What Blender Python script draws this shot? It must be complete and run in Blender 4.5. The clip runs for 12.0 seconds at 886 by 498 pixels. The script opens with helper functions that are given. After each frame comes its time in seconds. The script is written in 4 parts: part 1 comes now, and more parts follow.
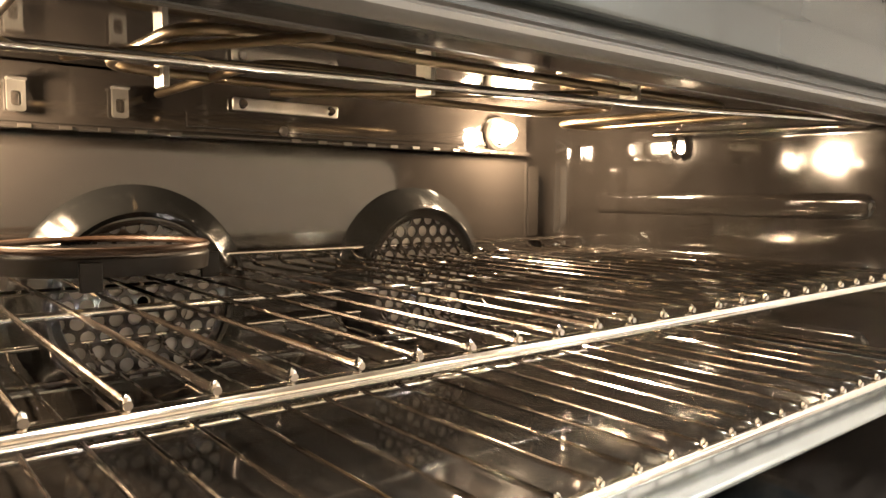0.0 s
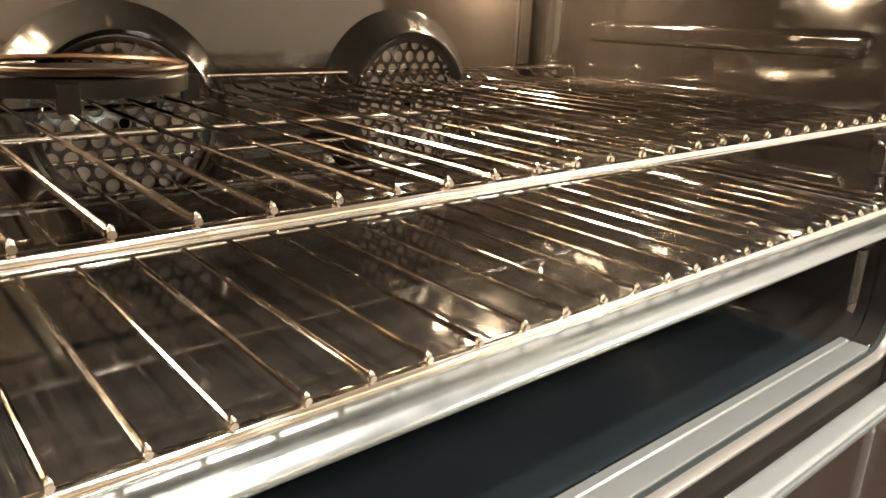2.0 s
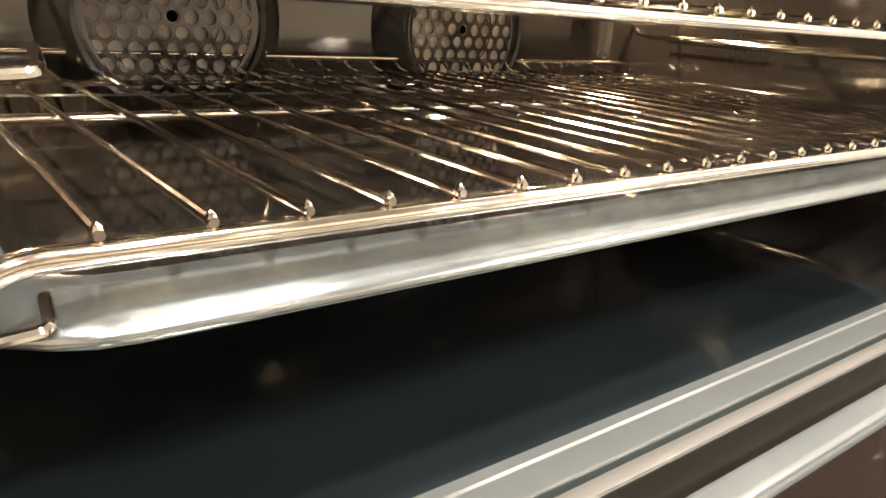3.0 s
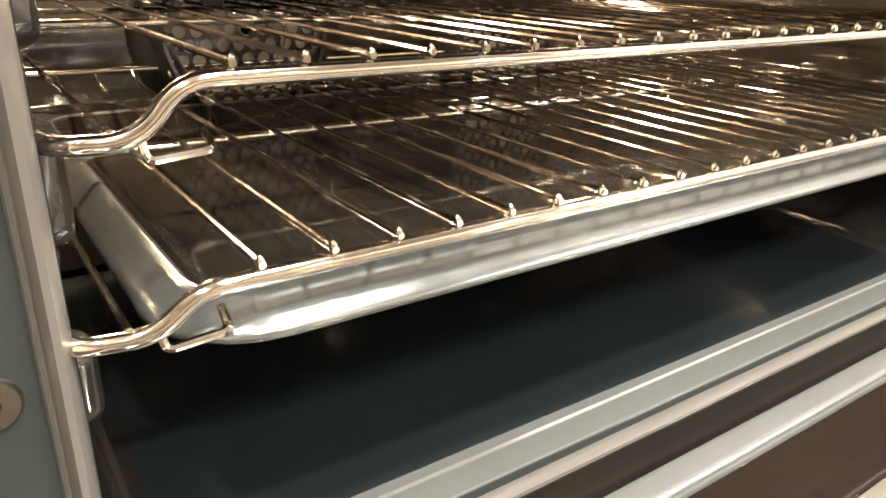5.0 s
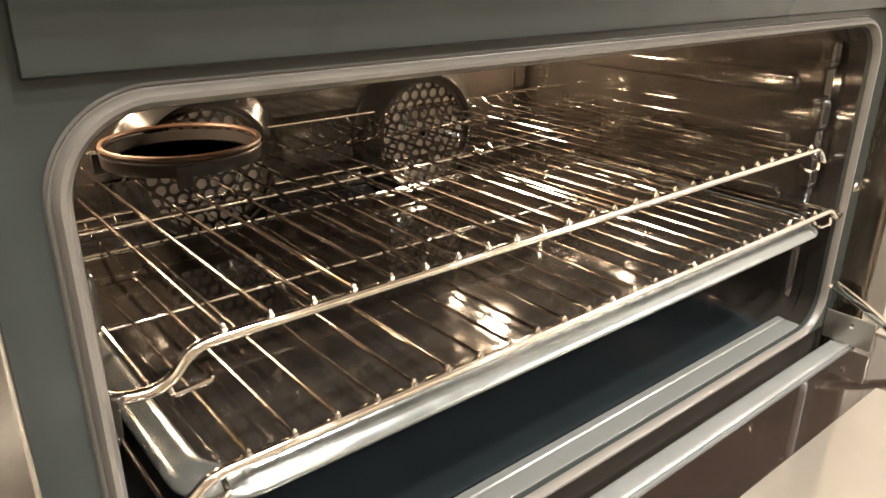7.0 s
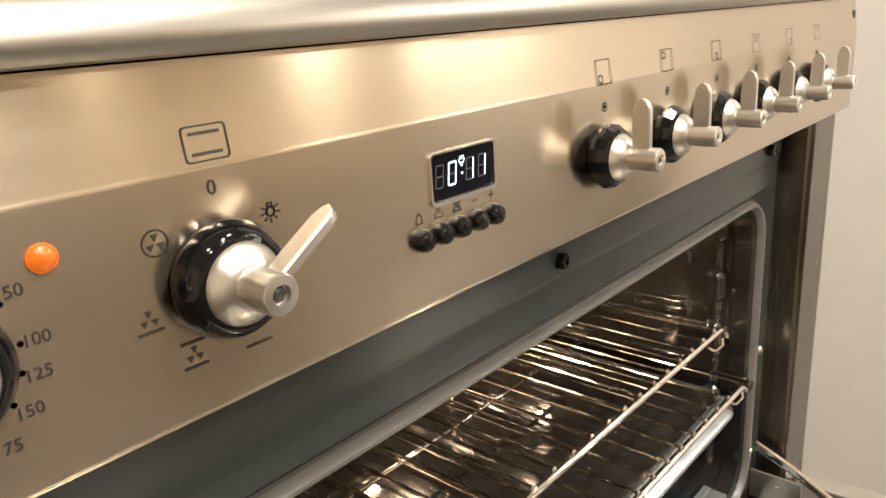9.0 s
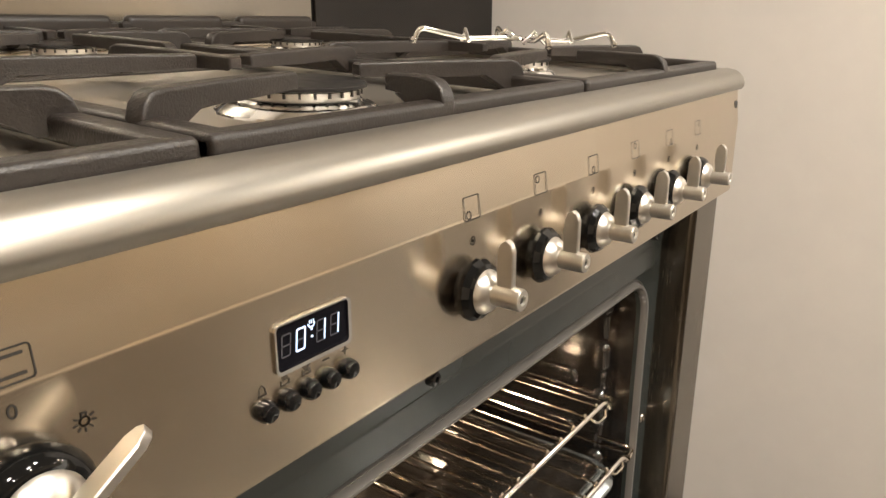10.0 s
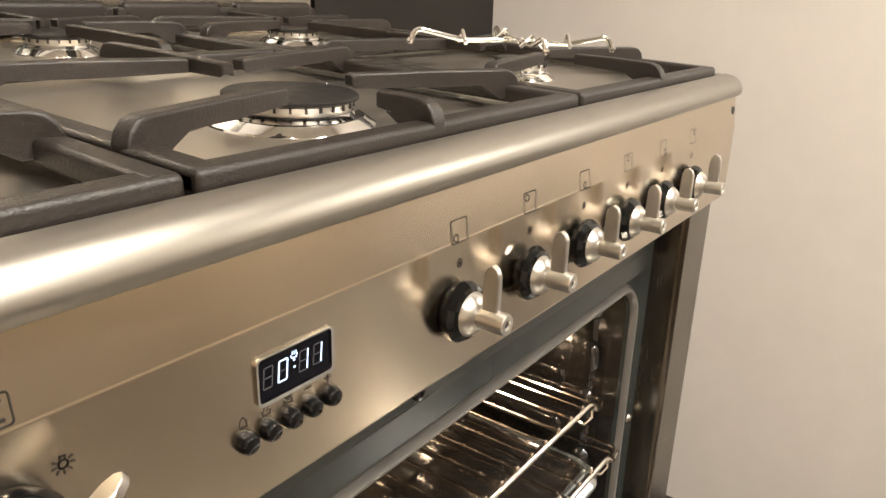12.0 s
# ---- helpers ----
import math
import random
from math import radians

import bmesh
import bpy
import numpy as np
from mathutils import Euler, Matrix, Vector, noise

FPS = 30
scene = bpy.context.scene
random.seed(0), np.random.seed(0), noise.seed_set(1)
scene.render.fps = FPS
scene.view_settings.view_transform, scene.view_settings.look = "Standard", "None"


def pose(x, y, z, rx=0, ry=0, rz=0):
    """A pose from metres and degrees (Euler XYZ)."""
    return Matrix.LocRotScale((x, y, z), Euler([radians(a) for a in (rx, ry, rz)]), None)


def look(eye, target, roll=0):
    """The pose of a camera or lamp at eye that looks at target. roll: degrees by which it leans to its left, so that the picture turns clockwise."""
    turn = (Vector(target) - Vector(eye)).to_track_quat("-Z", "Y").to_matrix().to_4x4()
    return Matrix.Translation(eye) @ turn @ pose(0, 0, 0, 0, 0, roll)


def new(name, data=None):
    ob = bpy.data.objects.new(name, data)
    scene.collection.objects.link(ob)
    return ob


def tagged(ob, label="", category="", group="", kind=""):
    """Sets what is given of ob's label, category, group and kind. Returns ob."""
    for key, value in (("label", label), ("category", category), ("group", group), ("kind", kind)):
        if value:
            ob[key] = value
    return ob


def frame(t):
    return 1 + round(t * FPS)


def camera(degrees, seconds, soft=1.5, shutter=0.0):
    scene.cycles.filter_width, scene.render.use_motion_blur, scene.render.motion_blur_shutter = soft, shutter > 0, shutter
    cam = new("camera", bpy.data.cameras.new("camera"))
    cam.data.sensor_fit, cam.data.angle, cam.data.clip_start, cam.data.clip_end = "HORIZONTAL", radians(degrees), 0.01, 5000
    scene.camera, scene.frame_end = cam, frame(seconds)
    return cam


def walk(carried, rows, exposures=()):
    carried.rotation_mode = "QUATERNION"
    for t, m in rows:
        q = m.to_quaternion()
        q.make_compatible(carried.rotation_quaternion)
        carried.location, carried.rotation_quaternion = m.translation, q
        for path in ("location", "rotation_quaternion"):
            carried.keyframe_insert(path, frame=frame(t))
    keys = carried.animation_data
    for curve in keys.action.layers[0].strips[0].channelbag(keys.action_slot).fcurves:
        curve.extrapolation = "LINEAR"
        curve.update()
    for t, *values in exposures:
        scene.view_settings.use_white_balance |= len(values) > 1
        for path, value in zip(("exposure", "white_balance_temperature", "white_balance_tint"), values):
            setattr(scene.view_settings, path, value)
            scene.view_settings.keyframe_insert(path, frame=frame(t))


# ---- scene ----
cam = camera(62.5, 12.0)
PATH = [
    (0, (-0.318, -0.147, 0.632), (0.942, 1.399, 0.483), 0.4),
    (0.5, (-0.329, -0.155, 0.66), (0.929, 1.359, 0.308), 1.1),
    (1, (-0.326, -0.155, 0.671), (0.945, 1.313, 0.192), 1.2),
    (1.5, (-0.321, -0.154, 0.665), (0.922, 1.29, 0.057), 2.2),
    (2, (-0.317, -0.152, 0.637), (0.915, 1.298, 0.021), 2.2),
    (2.5, (-0.314, -0.147, 0.606), (0.902, 1.326, 0.011), 3.1),
    (3, (-0.324, -0.13, 0.569), (0.858, 1.358, -0.053), 4.1),
    (3.2, (-0.329, -0.122, 0.556), (0.856, 1.383, -0.019), 2.8),
    (4.8, (-0.359, -0.157, 0.594), (0.733, 1.355, -0.128), 1.9),
    (5, (-0.363, -0.169, 0.607), (0.707, 1.35, -0.133), 1.5),
    (5.5, (-0.375, -0.203, 0.643), (0.735, 1.286, -0.098), 1.8),
    (6, (-0.4, -0.236, 0.69), (0.748, 1.227, -0.046), 1.5),
    (6.5, (-0.403, -0.252, 0.718), (0.749, 1.207, -0.019), 1.3),
    (6.7, (-0.404, -0.252, 0.724), (0.759, 1.196, -0.016), 1.1),
    (8.3, (-0.347, -0.205, 0.838), (0.932, 1.187, 0.186), -4.7),
    (8.5, (-0.337, -0.198, 0.847), (0.983, 1.171, 0.229), -5.0),
    (9, (-0.323, -0.182, 0.864), (1.084, 1.108, 0.265), -3.9),
    (9.5, (-0.303, -0.189, 0.902), (1.213, 0.976, 0.316), -1.7),
    (10, (-0.289, -0.192, 0.922), (1.254, 0.932, 0.325), -0.0),
    (10.5, (-0.283, -0.189, 0.935), (1.26, 0.926, 0.321), 0.5),
    (11, (-0.278, -0.185, 0.933), (1.256, 0.925, 0.288), 0.8),
    (11.5, (-0.279, -0.183, 0.938), (1.245, 0.94, 0.292), 0.9),
    (12, (-0.281, -0.192, 0.944), (1.25, 0.913, 0.283), 1.6),
]
walk(cam, [(t, look(eye, target, roll)) for t, eye, target, roll in PATH],
     [(0.0, 1.2), (6.7, 1.1), (8.3, 0.38), (9.0, 0.30), (9.8, 0.0), (11.0, 0.0), (12.0, 0.18)])

# ---- world, lights, exposure ----
world = bpy.data.worlds.new("room_air")
scene.world = world
world.use_nodes = True
world.node_tree.nodes["Background"].inputs[0].default_value = (1.0, 0.86, 0.7, 1)
world.node_tree.nodes["Background"].inputs[1].default_value = 0.05

ROOM = (-2.2, 5.4, -5.4, 0.63, 0.0, 2.45)      # x0 x1 y0 y1 z0 z1
SIDE_WALL = 0.99
# x, y, radius, watts; third to fifth are guessed fill for the room
DOWNLIGHTS_AND_FILL = [(0.42, -0.78, 0.08, 26), (0.12, -1.15, 0.08, 26), (-0.85, -0.85, 0.08, 15), (-0.6, -2.1, 0.08, 26), (0.45, -2.3, 0.08, 26),
              (1.72, -4.3, 0.11, 4), (3.25, -3.95, 0.13, 36), (4.6, -4.05, 0.11, 34),
              # two more lamps made up to brighten the far walls
              (3.7, -2.5, 0.09, 60), (2.6, -1.9, 0.09, 22)]
for lx, ly, lr, watts in DOWNLIGHTS_AND_FILL:
    spot = bpy.data.lights.new("downlight_and_fill_glow", "AREA")
    spot.shape, spot.size, spot.energy, spot.color = "DISK", 2 * lr, watts, (1.0, 0.94, 0.85)
    new("downlight_and_fill_glow", spot).matrix_world = pose(lx, ly, ROOM[5] - 0.03)
bulb_light = bpy.data.lights.new("oven_bulb_glow", "POINT")
bulb_light.energy, bulb_light.shadow_soft_size, bulb_light.color = 2.7, 0.010, (1.0, 0.71, 0.45)
OVEN_LAMPS = (0.208, -0.290)
for lx in OVEN_LAMPS:
    new("oven_bulb_glow", bulb_light).matrix_world = pose(lx, 0.376, 0.693)


# ---- materials ----
def material(name, color, rough=0.5, metal=0.0, noise_scale=60.0, vary=0.12, rough_vary=0.1, bump=0.0, bump_scale=300.0,
             stretch=(1, 1, 1), coat=0.0, spec=0.5, emit=None, emit_strength=0.0, specks=0.0, aniso=0.0, grain=(0, 0, 1)):
    m = bpy.data.materials.new(name)
    m.use_nodes = True
    nt = m.node_tree
    b = nt.nodes["Principled BSDF"]
    b.inputs["Metallic"].default_value = metal
    b.inputs["Coat Weight"].default_value = coat
    b.inputs["Coat Roughness"].default_value = 0.06
    b.inputs["Specular IOR Level"].default_value = spec
    b.inputs["Anisotropic"].default_value = aniso
    if aniso:
        way = nt.nodes.new("ShaderNodeCombineXYZ")
        for k in range(3):
            way.inputs[k].default_value = grain[k]
        nt.links.new(way.outputs[0], b.inputs["Tangent"])
    co = nt.nodes.new("ShaderNodeTexCoord")
    mp = nt.nodes.new("ShaderNodeMapping")
    mp.inputs["Scale"].default_value = stretch
    nt.links.new(co.outputs["Object"], mp.inputs["Vector"])
    fine = nt.nodes.new("ShaderNodeTexNoise")
    fine.inputs["Scale"].default_value, fine.inputs["Detail"].default_value = noise_scale, 5
    nt.links.new(mp.outputs[0], fine.inputs["Vector"])
    broad = nt.nodes.new("ShaderNodeTexNoise")
    broad.inputs["Scale"].default_value, broad.inputs["Detail"].default_value = 9.0, 3
    nt.links.new(co.outputs["Object"], broad.inputs["Vector"])
    add = nt.nodes.new("ShaderNodeMath")
    add.operation = "ADD"
    nt.links.new(fine.outputs[0], add.inputs[0])
    nt.links.new(broad.outputs[0], add.inputs[1])
    ramp = nt.nodes.new("ShaderNodeMapRange")
    ramp.inputs[1].default_value, ramp.inputs[2].default_value = 0.6, 1.4
    ramp.inputs[3].default_value, ramp.inputs[4].default_value = 1 - vary, 1 + vary
    nt.links.new(add.outputs[0], ramp.inputs[0])
    mul = nt.nodes.new("ShaderNodeVectorMath")
    mul.operation = "SCALE"
    mul.inputs[0].default_value = color
    nt.links.new(ramp.outputs[0], mul.inputs["Scale"])
    col = mul.outputs[0]
    if specks:
        vor = nt.nodes.new("ShaderNodeTexNoise")
        vor.inputs["Scale"].default_value, vor.inputs["Detail"].default_value = 900.0, 1
        nt.links.new(co.outputs["Object"], vor.inputs["Vector"])
        cut = nt.nodes.new("ShaderNodeMapRange")
        cut.inputs[1].default_value, cut.inputs[2].default_value = 0.74, 0.80
        nt.links.new(vor.outputs[0], cut.inputs[0])
        fac = nt.nodes.new("ShaderNodeMath")
        fac.operation = "MULTIPLY"
        fac.inputs[1].default_value = specks
        nt.links.new(cut.outputs[0], fac.inputs[0])
        mix = nt.nodes.new("ShaderNodeMix")
        mix.data_type = "RGBA"
        nt.links.new(fac.outputs[0], mix.inputs[0])
        nt.links.new(col, mix.inputs[6])
        mix.inputs[7].default_value = (0.5, 0.5, 0.48, 1)
        col = mix.outputs[2]
    nt.links.new(col, b.inputs["Base Color"])
    rr = nt.nodes.new("ShaderNodeMapRange")
    rr.inputs[1].default_value, rr.inputs[2].default_value = 0.6, 1.4
    rr.inputs[3].default_value, rr.inputs[4].default_value = max(0.02, rough * (1 - rough_vary)), rough * (1 + rough_vary)
    nt.links.new(add.outputs[0], rr.inputs[0])
    nt.links.new(rr.outputs[0], b.inputs["Roughness"])
    if bump:
        bt = nt.nodes.new("ShaderNodeTexNoise")
        bt.inputs["Scale"].default_value, bt.inputs["Detail"].default_value = bump_scale, 4
        nt.links.new(mp.outputs[0], bt.inputs["Vector"])
        bn = nt.nodes.new("ShaderNodeBump")
        bn.inputs["Strength"].default_value, bn.inputs["Distance"].default_value = bump, 0.002
        nt.links.new(bt.outputs[0], bn.inputs["Height"])
        nt.links.new(bn.outputs[0], b.inputs["Normal"])
    if emit:
        b.inputs["Emission Color"].default_value = (*emit, 1)
        b.inputs["Emission Strength"].default_value = emit_strength
    return m


STEEL = material("brushed_steel", (0.58, 0.50, 0.395), 0.205, 1.0, 40, 0.03, 0.10, 0.0, 60, (0.6, 30, 30), aniso=0.86)
STEEL_SATIN = material("satin_steel", (0.46, 0.43, 0.39), 0.2, 1.0, 90, 0.05, 0.2, 0.01, 200)
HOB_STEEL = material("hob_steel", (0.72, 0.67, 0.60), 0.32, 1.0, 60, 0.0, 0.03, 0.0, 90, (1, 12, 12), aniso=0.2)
# same steel as the hob, darkened to hold down the rim's highlights
RIM_STEEL_DIMMED = material("hob_rim_dimmed_steel", (0.345, 0.322, 0.285), 0.37, 1.0, 60, 0.03, 0.08, 0.0, 90, (1, 12, 12), aniso=0.4)
KNOB_STEEL = material("knob_aluminium", (0.70, 0.67, 0.62), 0.34, 1.0, 120, 0.02, 0.06, 0.0, 400)
CHROME = material("chrome_wire", (0.80, 0.758, 0.705), 0.08, 1.0, 140, 0.16, 0.5, 0.0, 260)
CHROME_BRIGHT = material("bright_chrome", (0.85, 0.84, 0.82), 0.07, 1.0, 90, 0.04, 0.3)
GALVANISED = material("galvanised_sheet", (0.62, 0.60, 0.55), 0.36, 1.0, 60, 0.12, 0.3, 0.03, 120)
PALE_METAL = material("pale_alloy", (0.44, 0.43, 0.41), 0.45, 0.0, 45, 0.3, 0.3)
ELEMENT = material("grill_tube_metal", (0.22, 0.17, 0.11), 0.34, 1.0, 50, 0.3, 0.3, 0.04, 150)
ENAMEL = material("dark_enamel", (0.0200, 0.0175, 0.0155), 0.075, 0.0, 30, 0.2, 0.5, 0.006, 45, spec=0.9, specks=0.04)
ENAMEL_GREY = material("grey_enamel", (0.030, 0.0355, 0.0340), 0.25, 0.0, 40, 0.03, 0.04, 0.0, 60, spec=0.34)
FLOOR_ENAMEL = material("blue_black_enamel", (0.0170, 0.0222, 0.0250), 0.11, 0.0, 30, 0.15, 0.4, 0.006, 45, spec=0.65, specks=0.03)
TRAY_ENAMEL = material("black_tray_enamel", (0.018, 0.016, 0.014), 0.07, 0.0, 26, 0.12, 0.5, 0.006, 22, spec=0.9, specks=0.06)
TRAY_RIM = material("tray_rim_enamel", (0.30, 0.325, 0.33), 0.20, 0.85, 60, 0.08, 0.3, 0.004, 60, spec=1.0)
# lip enamel lightened to stand for light on the upward-facing sill
LIT_SILL_ENAMEL = material("lit_sill_enamel", (0.135, 0.139, 0.136), 0.18, 0.0, 40, 0.06, 0.3, 0.004, 60, spec=1.0)
# grey enamel paled to stand for the ceiling mirrored in upward faces
LIT_STRIP_ENAMEL = material("lit_grey_enamel", (0.17, 0.175, 0.172), 0.16, 0.0, 40, 0.06, 0.3, 0.004, 60, spec=1.0)
# pillar steel darkened to stand for the dark reflection on the right
PILLAR_SHADED = material("shaded_pillar_steel", (0.19, 0.165, 0.135), 0.25, 1.0, 30, 0.14, 0.25, 0.0, 60, (30, 30, 1.2), aniso=0.6, grain=(1, 0, 0))
GASKET = material("rubber_gasket", (0.120, 0.111, 0.101), 0.30, 0.0, 60, 0.04, 0.06, 0.0, 300)
IRON = material("cast_iron", (0.020, 0.0150, 0.0120), 0.40, 0.0, 420, 0.35, 0.3, 0.25, 900, spec=0.55)
COLLAR_GREY = material("collar_enamel", (0.012, 0.0125, 0.0125), 0.16, 0.0, 60, 0.15, 0.3, 0.006, 60, spec=0.5)
BLACK_ENAMEL = material("matt_black_enamel", (0.018, 0.016, 0.015), 0.36, 0.0, 90, 0.2, 0.3, 0.02, 300, spec=0.28)
BLACK_GLOSS = material("black_gloss_plastic", (0.005, 0.005, 0.005), 0.07, 0.0, 60, 0.1, 0.3, spec=0.36)
INK = material("black_ink", (0.028, 0.024, 0.020), 0.5)
INK_GREY = material("faint_grey_ink", (0.16, 0.14, 0.12), 0.5)
GLASS_DARK = material("coated_door_glass", (0.026, 0.018, 0.0145), 0.03, 0.0, 20, 0.05, 0.2, coat=1.0, spec=1.0)
PANE_COAT = material("reflective_pane_coating", (0.30, 0.27, 0.23), 0.10, 0.45, 20, 0.05, 0.2, spec=1.0)
GHOST = material("unlit_segment", (0.05, 0.05, 0.06), 0.4)
DISPLAY = material("display_window", (0.004, 0.004, 0.006), 0.12, 0.0, 60, 0.05, 0.1, spec=0.12)
LIT = material("lit_segment", (0.6, 0.75, 1.0), 0.5, emit=(0.62, 0.80, 1.0), emit_strength=1.2)
AMBER = material("amber_lens", (0.40, 0.09, 0.008), 0.25, emit=(1.0, 0.17, 0.008), emit_strength=0.32)
BULB = material("lit_bulb_glass", (1, 0.9, 0.7), 0.3, emit=(1.0, 0.82, 0.55), emit_strength=28.0)
PLASTER_DARK = material("tan_wall_paint", (0.62, 0.52, 0.40), 0.75, 0.0, 25, 0.05, 0.1, 0.03, 130)
PLASTER = material("beige_wall_paint", (0.74, 0.692, 0.64), 0.75, 0.0, 25, 0.03, 0.1, 0.03, 130)
CEILING_PAINT = material("white_ceiling_paint", (0.70, 0.67, 0.62), 0.8, 0.0, 25, 0.03)
FLOOR_TILE = material("dark_floor_vinyl", (0.034, 0.024, 0.016), 0.4, 0.0, 14, 0.15, 0.2, 0.02, 60)
SPLASH = material("splashback_steel", (0.40, 0.372, 0.33), 0.22, 1.0, 40, 0.03, 0.1, 0.0, 60, (0.6, 30, 30), aniso=0.6)
BLACK_TILE = material("black_glass_panel", (0.012, 0.010, 0.009), 0.14, 0.0, 12, 0.4, 0.4, 0.03, 12)
LAMP_FACE = material("downlight_face", (1, 0.95, 0.85), 0.4, emit=(1.0, 0.86, 0.66), emit_strength=9.0)
WHITE_TRIM = material("white_trim", (0.75, 0.73, 0.7), 0.4)


# ---- mesh helpers ----
RISE = [0.0]      # slope of the hob towards the wall


def mesh_of(name, bm, mat, smooth=True):
    if RISE[0]:
        for v in bm.verts:
            v.co.z += RISE[0] * (v.co.y - 0.02)
    me = bpy.data.meshes.new(name)
    bmesh.ops.recalc_face_normals(bm, faces=bm.faces)
    bm.normal_update()
    normals, limit = [], math.cos(radians(40))
    if smooth:
        areas = {f: f.calc_area() for f in bm.faces}
        for f in bm.faces:
            for v in f.verts:
                n = Vector((0, 0, 0))
                for g in v.link_faces:
                    if g.normal.dot(f.normal) > limit:
                        n += g.normal * areas[g]
                normals.append(n.normalized() if n.length > 1e-14 else f.normal.copy())
    bm.to_mesh(me)
    bm.free()
    me.materials.append(mat)
    if smooth:
        me.shade_smooth()
        me.normals_split_custom_set(normals)
    return me


def thing(name, at, label, category, group="", kind=""):
    ob = new(name)
    ob.empty_display_size = 0.02
    ob.matrix_world = pose(*at)
    return tagged(ob, label, category, group, kind)


def part(name, bm, mat, parent, label="", smooth=True):
    """Links a bmesh, in world coordinates, as one mesh under a thing or a part."""
    ob = new(name, mesh_of(name, bm, mat, smooth))
    ob.parent = parent
    if parent.parent is None and parent.type == "EMPTY":
        ob.matrix_parent_inverse = Matrix.Translation(parent.location).inverted()
    if label:
        ob["label"] = label
    return ob


def repeat(ob, dx=0.0, dy=0.0, dz=0.0):
    """Another part on the same mesh, moved."""
    o = ob.copy()
    scene.collection.objects.link(o)
    o.location = (ob.location[0] + dx, ob.location[1] + dy, ob.location[2] + dz)
    return o


def box(x0, x1, y0, y1, z0, z1, bevel=0.0, bm=None, segs=2):
    own = bm is None
    bm = bm or bmesh.new()
    r = bmesh.ops.create_cube(bm, size=1, matrix=Matrix.LocRotScale(((x0 + x1) / 2, (y0 + y1) / 2, (z0 + z1) / 2), None, (x1 - x0, y1 - y0, z1 - z0)))
    if bevel:
        edges = {e for v in r["verts"] for e in v.link_edges}
        bmesh.ops.bevel(bm, geom=list(edges), offset=bevel, segments=segs, affect="EDGES", profile=0.5)
    return bm


def loft(rings, close_ring=True, cap=(False, False), bm=None):
    """Skins rings of equally many points."""
    bm = bm or bmesh.new()
    vs = [[bm.verts.new(p) for p in ring] for ring in rings]
    n = len(rings[0])
    for a, b in zip(vs, vs[1:]):
        for i in range(n if close_ring else n - 1):
            j = (i + 1) % n
            bm.faces.new((a[i], a[j], b[j], b[i]))
    if cap[0]:
        bm.faces.new(vs[0])
    if cap[1]:
        bm.faces.new(vs[-1])
    return bm


def rounded(points, radius, steps=5):
    """A polyline with its inner corners rounded."""
    pts = [Vector(p) for p in points]
    out = [pts[0]]
    for a, b, c in zip(pts, pts[1:], pts[2:]):
        r = min(radius, (a - b).length * 0.49, (c - b).length * 0.49)
        p, q = b + (a - b).normalized() * r, b + (c - b).normalized() * r
        for k in range(steps + 1):
            u = k / steps
            out.append(p * (1 - u) ** 2 + b * 2 * u * (1 - u) + q * u * u)
    out.append(pts[-1])
    return out


def tube(points, radius, segs=10, bm=None, closed=False, flat=(1.0, 1.0)):
    """A round bar along a line of points, with closed ends."""
    pts = [Vector(p) for p in points]
    n = len(pts)
    rings, up = [], None
    for i, p in enumerate(pts):
        a = pts[(i - 1) % n] if closed or i else pts[0]
        b = pts[(i + 1) % n] if closed or i < n - 1 else pts[-1]
        t = (b - a).normalized()
        if up is None:
            up = Vector((0, 0, 1)) if abs(t.z) < 0.9 else Vector((0, 1, 0))
        up = (up - t * up.dot(t)).normalized()
        side = t.cross(up)
        rings.append([p + (side * math.cos(k * math.tau / segs) * flat[0] + up * math.sin(k * math.tau / segs) * flat[1]) * radius for k in range(segs)])
    if closed:
        rings.append(rings[0])
        bm = loft(rings, bm=bm)
        bmesh.ops.remove_doubles(bm, verts=bm.verts, dist=1e-6)
        return bm
    return loft(rings, cap=(True, True), bm=bm)


def lathe(profile, centre, axis="z", segs=32, bm=None):
    """Turns (radius, height) pairs about an axis through centre; y heights run towards the viewer (-y)."""
    cx, cy, cz = centre
    rings = []
    for r, h in profile:
        ring = []
        for k in range(segs):
            c, s = math.cos(k * math.tau / segs) * r, math.sin(k * math.tau / segs) * r
            ring.append((cx + c, cy + s, cz + h) if axis == "z" else (cx + c, cy - h, cz + s))
        rings.append(ring)
    return loft(rings, cap=(profile[0][0] > 1e-5, profile[-1][0] > 1e-5), bm=bm)


def round_rect(x0, x1, z0, z1, r, steps=6):
    """Points round a rectangle with round corners, as (x, z)."""
    out = []
    for cx, cz, a in ((x1 - r, z1 - r, 0), (x0 + r, z1 - r, 90), (x0 + r, z0 + r, 180), (x1 - r, z0 + r, 270)):
        for k in range(steps + 1):
            t = radians(a + 90 * k / steps)
            out.append((cx + r * math.cos(t), cz + r * math.sin(t)))
    return out


def extrude_x(profile, x0, x1, bm=None):
    """A (y, z) outline drawn out along x."""
    return loft([[(x0, y, z) for y, z in profile], [(x1, y, z) for y, z in profile]], cap=(True, True), bm=bm)


def holed_plate(outer, inner, y0, y1, bm=None):
    """A plate between y0 and y1 with an opening; outer and inner are equally long (x, z) rings."""
    ring = lambda pts, y: [(x, y, z) for x, z in pts]
    rings = [ring(outer, y0), ring(inner, y0), ring(inner, y1), ring(outer, y1), ring(outer, y0)]
    bm = loft(rings, bm=bm)
    bmesh.ops.remove_doubles(bm, verts=bm.verts, dist=1e-6)
    return bm


